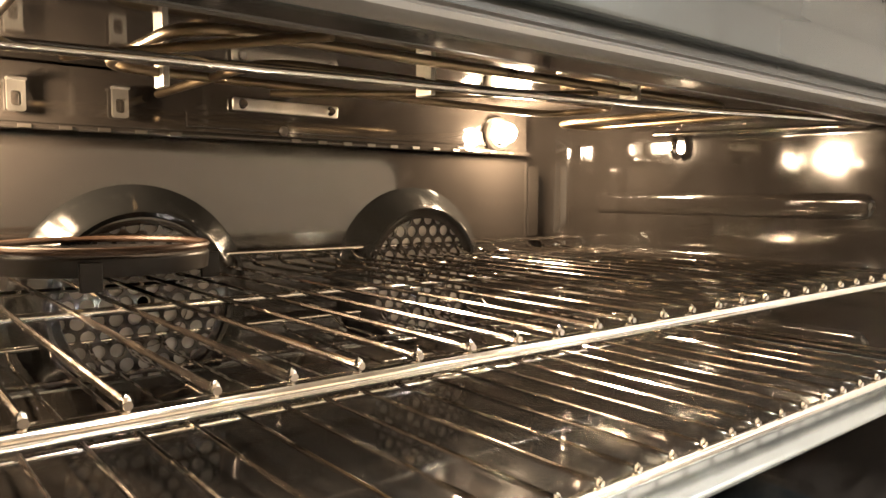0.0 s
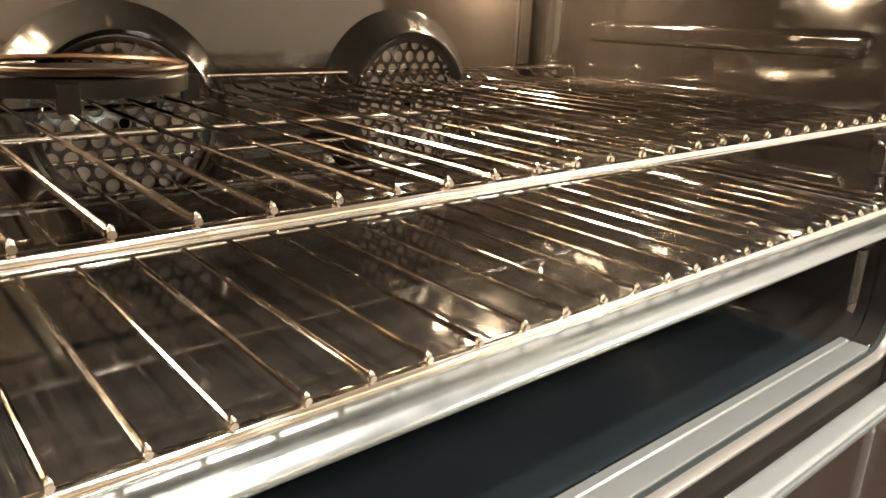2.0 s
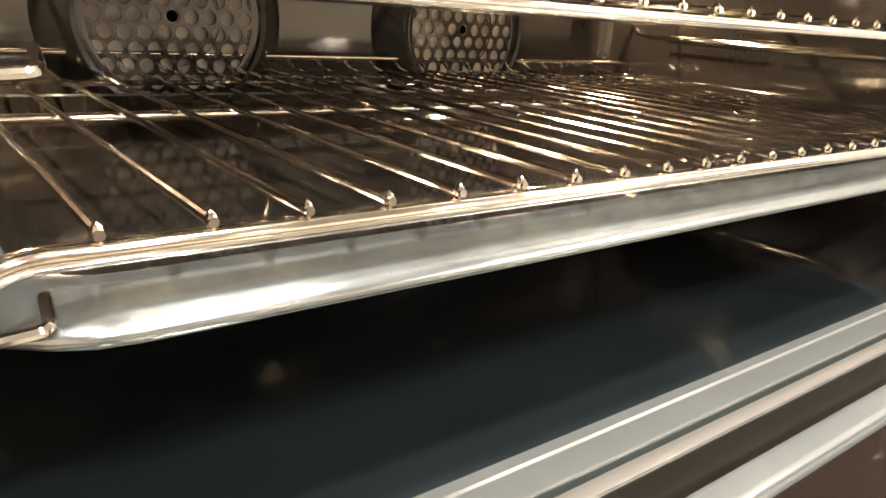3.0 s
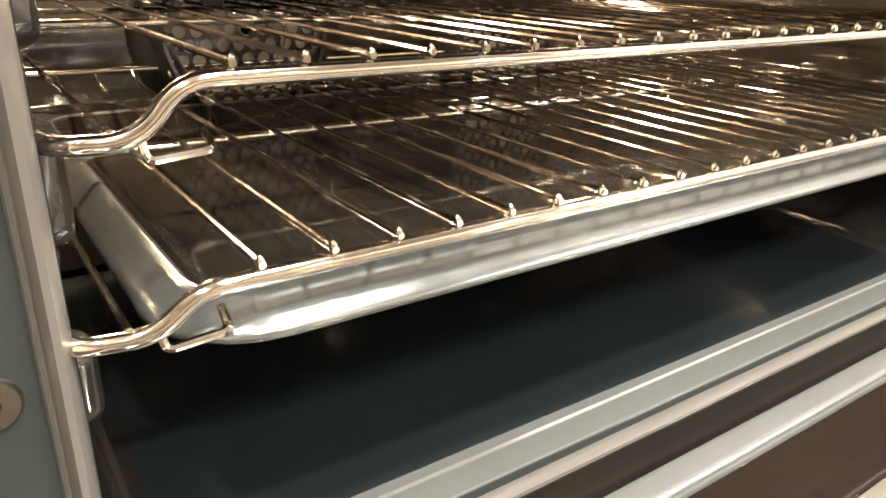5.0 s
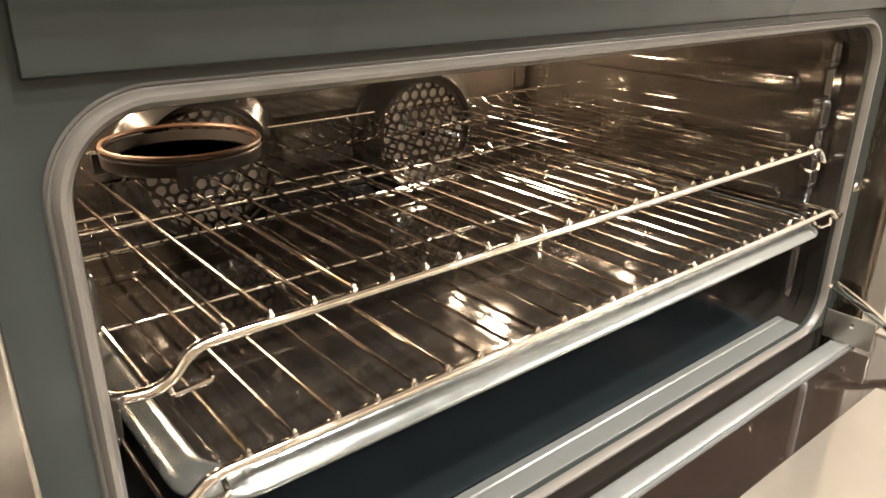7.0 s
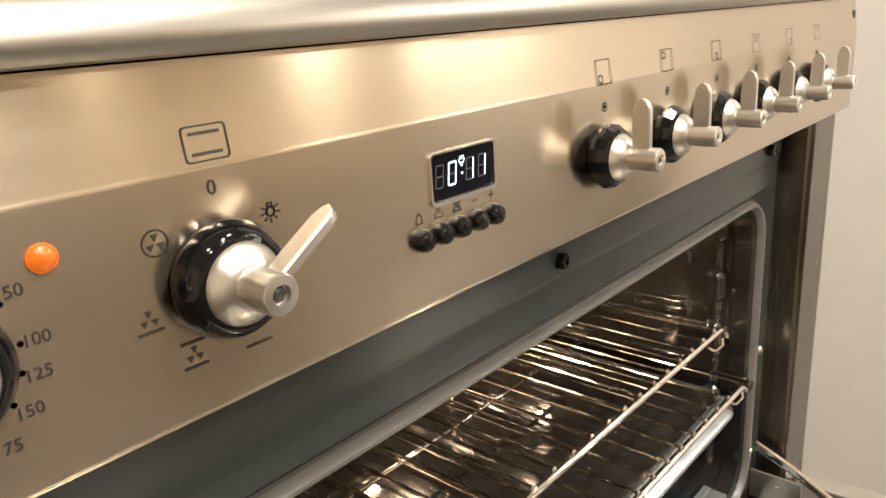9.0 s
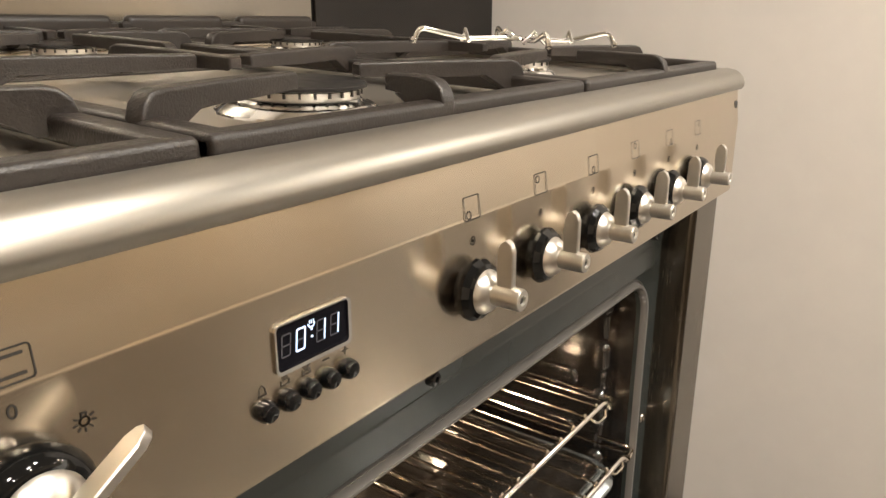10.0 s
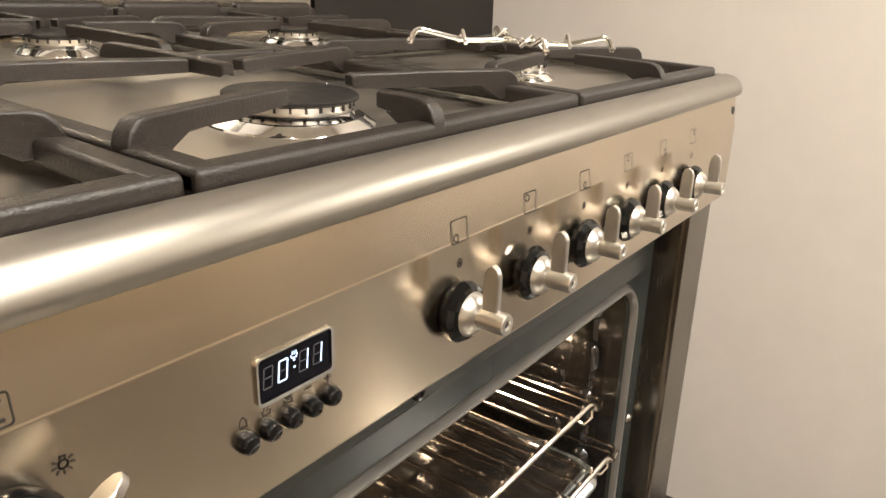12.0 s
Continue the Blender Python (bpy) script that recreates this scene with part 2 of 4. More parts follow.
def text_mesh(words, size, x, y, z, mat, parent, name="marking"):
    cu = bpy.data.curves.new("letters", "FONT")
    cu.body, cu.size, cu.align_x, cu.align_y, cu.resolution_u = words, size, "CENTER", "CENTER", 3
    tmp = new("letters", cu)
    bpy.context.view_layer.update()
    me = bpy.data.meshes.new_from_object(tmp.evaluated_get(bpy.context.evaluated_depsgraph_get()))
    bpy.data.objects.remove(tmp)
    me.transform(pose(x, y, z, 90))
    me.materials.clear()
    me.materials.append(mat)
    ob = new(name, me)
    ob.parent = parent
    if parent.parent is None and parent.type == "EMPTY":
        ob.matrix_parent_inverse = Matrix.Translation(parent.location).inverted()
    return ob


def stroke(points, width, y, bm=None, closed=False):
    """A thin printed line on the panel, from (x, z) points; it follows the tilted upper band."""
    bm = bm or bmesh.new()
    pts = list(points) + ([points[0]] if closed else [])
    for (x0, z0), (x1, z1) in zip(pts, pts[1:]):
        d = Vector((x1 - x0, z1 - z0))
        if d.length < 1e-9:
            continue
        d.normalize()
        nx, nz = -d.y * width / 2, d.x * width / 2
        ex, ez = d.x * width / 2, d.y * width / 2
        quad = [(x0 - ex + nx, z0 - ez + nz), (x0 - ex - nx, z0 - ez - nz), (x1 + ex - nx, z1 + ez - nz), (x1 + ex + nx, z1 + ez + nz)]
        bm.faces.new([bm.verts.new((x, y + ((z - 0.8273) * 0.1214 if z > 0.83 else 0.0), z)) for x, z in quad])
    return bm


def circle(cx, cz, r, n=16):
    return [(cx + r * math.cos(k * math.tau / n), cz + r * math.sin(k * math.tau / n)) for k in range(n)]


# ---- room ----
X0, X1, Y0, Y1, Z0, Z1 = ROOM


def slab(name, dims, mat, label, category):
    ob = new(name, mesh_of(name, box(*dims), mat, False))
    return tagged(ob, label, category, kind="structure")


slab("floor", (X0, X1, Y0, Y1, -0.1, 0.0), FLOOR_TILE, "plain dark brown vinyl kitchen floor", "floor")
slab("ceiling", (X0, X1, Y0, Y1, Z1, Z1 + 0.1), CEILING_PAINT, "plain white painted ceiling with downlights", "ceiling")
slab("wall_north", (X0, X1, Y1, Y1 + 0.1, 0, Z1), PLASTER, "beige painted wall behind the cooker", "wall")
slab("wall_side", (SIDE_WALL, SIDE_WALL + 0.1, -0.40, Y1, 0, Z1), PLASTER, "plain beige painted side wall", "wall")
# unseen walls added to close the room, toned for the steel's reflections
slab("wall_east", (X1, X1 + 0.1, Y0 - 0.1, Y1 + 0.1, 0, Z1), PLASTER, "unseen beige wall added to close the room", "wall")
slab("wall_south", (X0, X1, Y0 - 0.1, Y0, 0, Z1), PLASTER_DARK, "unseen tan wall added to close the room", "wall")
slab("wall_west", (X0 - 0.1, X0, Y0 - 0.1, Y1 + 0.1, 0, Z1), PLASTER_DARK, "unseen tan wall added to close the room", "wall")
for lx, ly, lr, _ in DOWNLIGHTS_AND_FILL:
    lamp = thing("ceiling_downlight_or_fill", (lx, ly, Z1), "round recessed ceiling downlight with a warm glow, several added as fill", "ceiling light", "ceiling downlights")
    part("trim_ring", lathe([(lr + 0.002, 0), (lr + 0.025, 0), (lr + 0.025, -0.006), (lr + 0.006, -0.012), (lr + 0.002, 0)], (lx, ly, Z1), segs=28), WHITE_TRIM, lamp)
    part("glowing_face", lathe([(0.0, -0.002), (lr + 0.001, -0.002)], (lx, ly, Z1), segs=28), LAMP_FACE, lamp)

splash = thing("splashback_panel", (0.0, Y1, 0.9), "brushed steel splashback panel on the wall behind the hob", "splashback")
part("sheet", box(-0.46, 0.50, Y1 - 0.012, Y1 - 0.003, 0.80, 1.55, 0.002), SPLASH, splash)
blackp = thing("wall_panel", (0.74, Y1, 0.9), "glossy black glass panel on the wall in the corner", "wall panel")
part("sheet", box(0.505, 0.985, Y1 - 0.014, Y1 - 0.003, 0.60, 1.55, 0.002), BLACK_TILE, blackp)

# ---- range cooker ----
CX = 0.012
L, R = CX - 0.45, CX + 0.457
FACE = 0.040                      # plane of the body's front
BACK = 0.60
OPEN = (-0.3435, 0.3540, 0.3780, 0.6840)
cooker = thing("range_cooker", (CX, 0.3, 0.0), "wide stainless steel range cooker with its oven door open", "cooker")

# shell
bm = box(L, L + 0.05, FACE + 0.0205, BACK, 0.10, 0.862, 0.002)
part("side_panel", bm, STEEL_SATIN, cooker)
bm = box(R - 0.05, R, FACE + 0.0205, BACK, 0.10, 0.862, 0.002)
part("side_panel", bm, STEEL_SATIN, cooker)
part("rear_panel", box(L + 0.05, R - 0.05, BACK - 0.01, BACK, 0.10, 0.86), GALVANISED, cooker)
part("plinth", box(L + 0.03, R - 0.03, FACE + 0.04, BACK - 0.02, 0.0, 0.10, 0.002), BLACK_ENAMEL, cooker)
part("drawer_front", box(L + 0.004, R - 0.004, 0.0, FACE - 0.002, 0.11, 0.30, 0.004), STEEL, cooker)
part("inner_casing", box(L + 0.052, R - 0.052, FACE + 0.45, BACK - 0.012, 0.11, 0.85), GALVANISED, cooker)
# one steel on both pillars; the right takes its dark reflection as colour
for px0, px1, finish in ((L, -0.3765, STEEL_SATIN), (0.3975, R, PILLAR_SHADED)):
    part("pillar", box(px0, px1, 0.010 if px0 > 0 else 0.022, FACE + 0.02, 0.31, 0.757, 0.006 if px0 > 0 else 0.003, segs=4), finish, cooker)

# front frame with the opening
outer = round_rect(-0.3765, 0.3975, 0.3645, 0.757, 0.004)
inner = round_rect(*OPEN, 0.034)
front = part("front_frame", holed_plate(outer, inner, FACE, FACE + 0.004), ENAMEL_GREY, cooker, "grey enamelled front frame round the oven opening")
ring = lambda d, y: [(x, y, z) for x, z in round_rect(OPEN[0] - d, OPEN[1] + d, OPEN[2] - d, OPEN[3] + d, 0.034 + d, 14)]
prof = [(0.0, FACE + 0.003), (0.0004, FACE - 0.0005), (0.0018, FACE - 0.0035), (0.0042, FACE - 0.0058), (0.0068, FACE - 0.0060), (0.0088, FACE - 0.0040), (0.0096, FACE - 0.0012), (0.0104, FACE - 0.0010), (0.0116, FACE - 0.0022), (0.0124, FACE - 0.0005), (0.0124, FACE + 0.0005)]
part("door_gasket", loft([ring(d * 0.82, y) for d, y in prof]), GASKET, cooker, "grey-brown rubber door gasket")
part("upper_trim", extrude_x([(0.0395, 0.6990), (0.0345, 0.6992), (0.0328, 0.7006), (0.0325, 0.7025), (0.0325, 0.7195), (0.0318, 0.7222), (0.0315, 0.7240), (0.0275, 0.7525), (0.0395, 0.7525)], -0.353, 0.372), ENAMEL_GREY, front)
lean = lambda z: 0.0315 - (z - 0.7240) * 0.1404      # depth of the trim's leaning face
for hx, hz in ((0.004, 0.732), (-0.294, 0.736), (0.34, 0.736)):
    part("trim_screw", lathe([(0.0, 0.0030), (0.0015, 0.0030), (0.0018, 0.0040), (0.0037, 0.0038), (0.0048, 0.002), (0.0048, -0.004)], (hx, lean(hz) - 0.001, hz), "y", 16), BLACK_GLOSS, front)
for hx, hz, r in ((-0.3665, 0.490, 0.0085), (0.386, 0.522, 0.006)):
    part("washer", lathe([(0.0025, 0.0005), (0.0028, 0.0018), (r - 0.001, 0.0018), (r, 0)], (hx, FACE, hz), "y", 24), STEEL_SATIN, front)
    part("washer_hole", lathe([(0.0, 0.0006), (0.0027, 0.0006)], (hx, FACE, hz), "y", 16), INK, front)
for hx, hz in ((0.3605, 0.421),):
    part("clip_screw", lathe([(0.0, 0.003), (0.003, 0.003), (0.004, 0)], (hx, FACE - 0.004, hz), "y", 14), CHROME_BRIGHT, front)
slot = None
for i in range(15):
    xs = -0.33 + i * 0.0455
    if slot is None:
        first = xs
        rings = []
        for d, out in ((0.0, 0.0), (0.0005, 0.0003), (0.0012, 0.0003), (0.0015, 0.0001)):
            rings.append([(x, lean(z) - out, z - out * 0.14) for x, z in round_rect(xs - 0.0195 + d, xs + 0.0195 - d, 0.7445 + d, 0.7520 - d, 0.0033 - d, 5)])
        slot = part("slot_rim", loft(rings), ENAMEL_GREY, front)
        gap = part("vent_slot", loft([rings[-1]], cap=(True, False)), INK, front, smooth=False)
    else:
        repeat(slot, xs - first), repeat(gap, xs - first)

# black sheet standing in for the shade in the gap below the gasket
part("gap_shade_sheet", box(-0.376, 0.397, FACE + 0.006, FACE + 0.012, 0.312, 0.364), INK, cooker)

# oven cavity: a round-cornered box open at the front
CAV = (-0.340, 0.349, 0.368, 0.722)
DEEP = 0.445


def cavity_ring(d, y, r):
    return [(x, y, z) for x, z in round_rect(CAV[0] + d, CAV[1] - d, CAV[2] + d, CAV[3] - d, r)]


lip = [(x, FACE + 0.004, z) for x, z in round_rect(*OPEN, 0.034)]
grow = lambda d, y: [(x, y, z) for x, z in round_rect(OPEN[0] - d, OPEN[1] + d, OPEN[2] - d, OPEN[3] + d, 0.034)]
rings = [lip, grow(0.0004, 0.060), grow(0.0018, 0.0608), grow(0.0018, 0.0622), grow(0.0006, 0.063), grow(0.0012, 0.0705), cavity_ring(-0.0, 0.080, 0.036), cavity_ring(0, DEEP - 0.03, 0.036), cavity_ring(0.004, DEEP - 0.014, 0.033), cavity_ring(0.014, DEEP - 0.004, 0.028), cavity_ring(0.03, DEEP, 0.02)]
cav = part("oven_cavity", loft(rings[5:], cap=(False, True)), ENAMEL, cooker, "glossy dark enamelled oven cavity")
part("mouth_lip", loft(rings[:6]), ENAMEL, cav)
# lower lip overlaid in a paler colour that carries its lighting
part("lit_sill_strip", extrude_x([(0.0445, 0.3770), (0.0445, 0.3790), (0.0455, 0.3797), (0.0590, 0.3795), (0.0605, 0.3783), (0.0622, 0.3783), (0.0632, 0.3796), (0.0700, 0.3792), (0.0712, 0.3770)], OPEN[0] + 0.008, OPEN[1] - 0.008), LIT_SILL_ENAMEL, cav, "stepped lower lip of the oven mouth, paled for the light on it")
part("floor_liner", box(CAV[0] + 0.0235, CAV[1] - 0.0235, 0.080, DEEP - 0.035, CAV[2] + 0.0006, CAV[2] + 0.0022, 0.0007), FLOOR_ENAMEL, cav, "blue-black enamelled floor of the oven")


def pill(x, side, y0, y1, z, h, proud):
    """A long embossed swelling on a side wall."""
    rings = []
    w = min(h, y1 - y0)
    for d, o in ((0.0, -0.001), (0.0015, proud * 0.45), (0.004, proud * 0.85), (w * 0.34, proud)):
        rr = [(yy, zz) for yy, zz in round_rect(y0 + d, y1 - d, z - h / 2 + d, z + h / 2 - d, w / 2 - d - 0.0002)]
        rings.append([(x + side * o, yy, zz) for yy, zz in rr])
    return loft(rings, cap=(False, True))


for x, side in ((CAV[1], -1), (CAV[0], 1)):
    for z in (0.624, 0.566, 0.506, 0.446):
        part("shelf_rib", pill(x, side, 0.098, 0.396, z, 0.024, 0.0036), ENAMEL, cav)
    for z, tall in ((0.657, 0.034), (0.597, 0.036), (0.540, 0.042), (0.472, 0.036)):
        part("shelf_stop", pill(x, side, 0.065, 0.085, z, tall, 0.006), ENAMEL, cav)

# ceiling fittings
part("lamp_socket_hook", tube(rounded([(0.349, 0.285, 0.70), (0.338, 0.285, 0.694), (0.334, 0.285, 0.676), (0.344, 0.285, 0.672)], 0.006), 0.0035), CHROME, cav)
path = rounded([(-0.27, 0.40, 0.703), (-0.27, 0.105, 0.703), (0.30, 0.105, 0.703), (0.30, 0.36, 0.703), (0.235, 0.36, 0.703), (0.235, 0.165, 0.703), (-0.205, 0.165, 0.703),
                (-0.205, 0.30, 0.703), (0.17, 0.30, 0.703), (0.17, 0.225, 0.703), (-0.14, 0.225, 0.703), (-0.14, 0.40, 0.703)], 0.03, 6)
part("grill_element", tube(path, 0.0029, 10), ELEMENT, cooker, "tubular grill heating element under the cavity roof")
part("front_grill_bar", tube(rounded([(-0.32, 0.34, 0.694), (-0.32, 0.195, 0.69), (-0.06, 0.162, 0.69), (0.10, 0.137, 0.69), (0.228, 0.102, 0.69), (0.325, 0.092, 0.69), (0.325, 0.30, 0.694)], 0.03), 0.0028), CHROME, cooker)
for bx, by in ((-0.03, 0.105), (-0.03, 0.225), (0.10, 0.165), (-0.17, 0.30)):
    part("element_bracket", box(bx - 0.002, bx + 0.002, by - 0.008, by + 0.008, 0.694, 0.7225, 0.0008), GALVANISED, cooker)
for x0, y0, x1, y1 in ((-0.235, 0.245, -0.16, 0.12), (-0.10, 0.30, 0.06, 0.16)):
    part("roof_strut", tube([(x0, y0, 0.697), (x1, y1, 0.697)], 0.0023), ELEMENT, cooker)

# rear cover plate with two fans
PLATE = 0.418
rear = part("fan_cover_plate", box(-0.325, 0.255, PLATE, PLATE + 0.0015, 0.376, 0.672, 0.0005), ENAMEL, cooker, "glossy dark enamelled fan cover plate")
part("plate_flange", box(0.2555, 0.259, PLATE - 0.002, DEEP - 0.002, 0.40, 0.668, 0.0008), ENAMEL, rear)
part("side_hinge", box(0.266, 0.285, PLATE + 0.004, PLATE + 0.012, 0.585, 0.664, 0.003), ENAMEL, rear)
part("plate_ledge", box(-0.325, 0.255, PLATE - 0.010, PLATE + 0.012, 0.6735, 0.678, 0.0015), ENAMEL, rear)
part("upper_plate", box(-0.325, 0.255, PLATE - 0.004, PLATE + 0.001, 0.6785, 0.719, 0.001), ENAMEL, rear)
part("raised_rib", box(-0.115, 0.22, PLATE - 0.006, PLATE - 0.0042, 0.682, 0.696, 0.0008), ENAMEL, rear)
slit = None
for i in range(22):
    xs = -0.30 + i * 0.025
    if i in (8, 9, 10):
        continue
    if slit is None:
        slit = part("vent_hole", box(xs - 0.004, xs + 0.004, PLATE - 0.0112, PLATE - 0.0102, 0.6745, 0.677), INK, rear)
        sx = xs
    else:
        repeat(slit, xs - sx)
strip = part("metal_strip", box(-0.080, 0.016, PLATE - 0.011, PLATE - 0.007, 0.697, 0.7075, 0.002), GALVANISED, rear, "bare galvanised strip with two screws")
for xs in (-0.072, 0.008):
    part("strip_screw", lathe([(0, 0.003), (0.003, 0.003), (0.0042, 0)], (xs, PLATE - 0.011, 0.7025), "y", 14), CHROME_BRIGHT, strip)
for xs in (-0.229, -0.164):
    c = part("wire_clip", holed_plate(round_rect(xs - 0.0055, xs + 0.0055, 0.685, 0.7065, 0.0018, 3), round_rect(xs - 0.0032, xs + 0.0032, 0.6885, 0.6985, 0.002, 3), PLATE - 0.011, PLATE - 0.008), GALVANISED, rear)
    part("clip_tongue", box(xs - 0.006, xs + 0.006, PLATE - 0.015, PLATE - 0.007, 0.705, 0.7070, 0.0008), GALVANISED, c)
part("plate_screw", lathe([(0, 0.003), (0.003, 0.003), (0.0042, 0)], (-0.034, PLATE - 0.006, 0.6835), "y", 14), INK, rear)


def perforated_disc(cx, cz, y, radius, pitch, hole):
    """A sheet of six-sided cells, each with a round hole, inside a circle."""
    bm = bmesh.new()
    rows = int(radius / (pitch * 0.866)) + 1
    for j in range(-rows, rows + 1):
        for i in range(-rows - 1, rows + 2):
            x, z = (i + 0.5 * (j % 2)) * pitch, j * pitch * 0.866
            if math.hypot(x, z) > radius:
                continue
            hexa, ring_v = [], []
            for k in range(12):
                a = k * math.tau / 12 + math.tau / 12
                hr = pitch / math.sqrt(3) * (1.0 if k % 2 == 0 else 0.866)
                hexa.append((cx + x + hr * math.cos(a), y, cz + z + hr * math.sin(a)))
                ring_v.append((cx + x + hole * math.cos(a), y, cz + z + hole * math.sin(a)))
            deep = [(px, y + 0.0015, pz) for px, _, pz in ring_v]
            loft([hexa, ring_v, deep], bm=bm)
    bmesh.ops.remove_doubles(bm, verts=bm.verts, dist=1e-5)
    return bm


for fx, fz in ((-0.153, 0.552), (0.104, 0.553)):
    fan = part("fan_cover", lathe([(0.086, 0.0), (0.0855, 0.003), (0.082, 0.006), (0.069, 0.020), (0.066, 0.0215), (0.063, 0.0205), (0.062, 0.017), (0.062, 0.001)], (fx, PLATE, fz), "y", 56), COLLAR_GREY, rear, "dark enamelled round collar over the fan")
    part("perforated_disc", perforated_disc(fx, fz, PLATE - 0.017, 0.060, 0.0128, 0.0051), ENAMEL, fan)
    part("disc_rim", loft([[(fx + rr * math.cos(k * math.tau / 48), PLATE - h, fz + rr * math.sin(k * math.tau / 48)) for k in range(48)] for rr, h in ((0.0565, 0.0168), (0.0575, 0.0174), (0.0625, 0.0174))]), ENAMEL, fan)
    wheel = bmesh.new()
    for r0, r1, h in ((0.004, 0.016, 0.0146), (0.016, 0.034, 0.0130), (0.034, 0.060, 0.0146)):
        for k in range(36):
            a0, a1 = k * math.tau / 36, (k + 1) * math.tau / 36
            wheel.faces.new([wheel.verts.new((fx + rr * math.cos(aa), PLATE - h, fz + rr * math.sin(aa))) for rr, aa in ((r0, a0), (r1, a0), (r1, a1), (r0, a1))])
    part("fan_wheel", wheel, PALE_METAL, fan, "pale metal fan wheel behind the holes", smooth=False)

# oven lamps
for lx in OVEN_LAMPS:
    olamp = part("oven_lamp", lathe([(0.017, 0.0), (0.017, 0.006), (0.014, 0.009), (0.0125, 0.009), (0.0125, 0.002)], (lx, PLATE - 0.004, 0.695), "y", 28), GALVANISED, cooker, "small round oven lamp, switched on")
    bulb = part("bulb", lathe([(0.0, 0.027), (0.006, 0.026), (0.0095, 0.022), (0.0108, 0.016), (0.010, 0.008), (0.008, 0.003)], (lx, PLATE - 0.004, 0.695), "y", 24), BULB, olamp, "glowing clear glass bulb")
    bulb.visible_shadow = False

# door, swung down level
DT = 0.350
door = part("oven_door", box(L + 0.004, R - 0.004, -0.385, 0.019, DT - 0.036, DT - 0.004, 0.004), STEEL, cooker, "oven door standing open with its glass facing up")
part("hinge_side_strip", extrude_x([(0.0305, DT - 0.014), (0.0305, DT - 0.002), (0.0290, DT + 0.0012), (0.0255, DT + 0.0025), (0.0150, DT + 0.0025), (0.0120, DT + 0.0005), (0.0112, DT - 0.0015), (0.0100, DT - 0.0015), (0.0092, DT + 0.0012), (0.0075, DT + 0.0012), (0.0070, DT - 0.004), (0.0070, DT - 0.014)], -0.372, 0.392), LIT_STRIP_ENAMEL, door, "grey enamelled rolled strip along the hinge side")
part("inner_glass", box(L + 0.035, R - 0.035, -0.330, 0.0065, DT - 0.0035, DT, 0.001), GLASS_DARK, door, "dark printed border of the inner door glass")
part("window_pane", box(-0.285, 0.316, -0.300, -0.044, DT + 0.0004, DT + 0.0020, 0.0006), PANE_COAT, door, "pale reflecting coated pane in the door")
part("top_strip", box(L + 0.03, R - 0.03, -0.381, -0.3305, DT - 0.0035, DT + 0.004, 0.002), GALVANISED, door)
for sx0, sx1 in ((L + 0.006, L + 0.0345), (R - 0.0345, R - 0.006)):
    part("side_strip", box(sx0, sx1, -0.381, 0.0065, DT - 0.0035, DT + 0.003, 0.002), GALVANISED, door)
handle = part("door_handle", tube([(L + 0.06, -0.345, DT - 0.088), (R - 0.06, -0.345, DT - 0.088)], 0.011, 18), KNOB_STEEL, door, "round brushed steel bar handle")
for hx in (L + 0.075, R - 0.075):
    part("handle_bracket", box(hx - 0.01, hx + 0.01, -0.353, -0.337, DT - 0.09, DT - 0.0365, 0.003), KNOB_STEEL, handle)
for hx in (0.381, -0.367):
    arm = part("door_hinge", box(hx - 0.0016, hx + 0.0016, -0.012, FACE - 0.0005, DT + 0.003, DT + 0.036, 0.0012), GALVANISED, cooker, "flat steel door hinge")
    link = tube(rounded([(hx + 0.006, FACE - 0.001, DT + 0.062), (hx + 0.006, 0.0, DT + 0.046), (hx + 0.006, -0.060, DT + 0.012), (hx + 0.006, -0.085, DT + 0.003)], 0.03), 0.0040, 8, flat=(0.5, 1.4))
    part("hinge_arm", link, CHROME_BRIGHT, arm)
    part("hinge_pin", lathe([(0.0, 0.004), (0.003, 0.004), (0.0035, 0)], (hx - 0.0018, 0.012, DT + 0.026), "y", 12), CHROME_BRIGHT, arm)

# control panel
PB, PT, PY = 0.757, 0.8600, 0.0
profile = [(0.036, PB), (0.003, PB), (0.0008, PB + 0.0008), (0.0, PB + 0.003), (0.0, 0.8288), (0.0002, 0.8298), (0.0004, 0.8306), (0.0038, PT - 0.0014), (0.036, PT - 0.0014)]
panel = part("control_panel", extrude_x(profile, L, R), STEEL, cooker, "brushed steel control panel")
INKY = -0.00028
part("end_hole", lathe([(0.0, 0.0006), (0.0036, 0.0006), (0.0040, 0.0)], (0.4625, 0.0020, 0.8440), "y", 18), INK, panel, "small dark fixing hole")

# hob top with a rounded front rim and a sunken well
RISE[0] = 0.041
rim = [(0.036, PT + 0.0002), (-0.001, PT + 0.0002), (-0.0040, PT + 0.0010), (-0.0058, PT + 0.0035), (-0.0060, PT + 0.0070), (-0.0045, PT + 0.0115), (-0.0010, PT + 0.0155), (0.0040, PT + 0.0182), (0.0120, PT + 0.0194), (0.0160, PT + 0.0180), (0.0180, PT + 0.0140), (0.0190, PT + 0.0105), (0.036, PT + 0.0095)]
sections = []
for k in range(13):
    side, a = (-1, (6 - k) / 6 * math.pi / 2) if k <= 6 else (1, (k - 7) / 5 * math.pi / 2)
    f = 0.45 + 0.55 * math.cos(a)
    x = (R if side > 0 else L) + side * 0.016 * (math.sin(a) - 1)
    sections.append([(x, 0.036 + (y - 0.036) * f, PT + 0.0002 + (z - PT - 0.0002) * f) for y, z in rim])
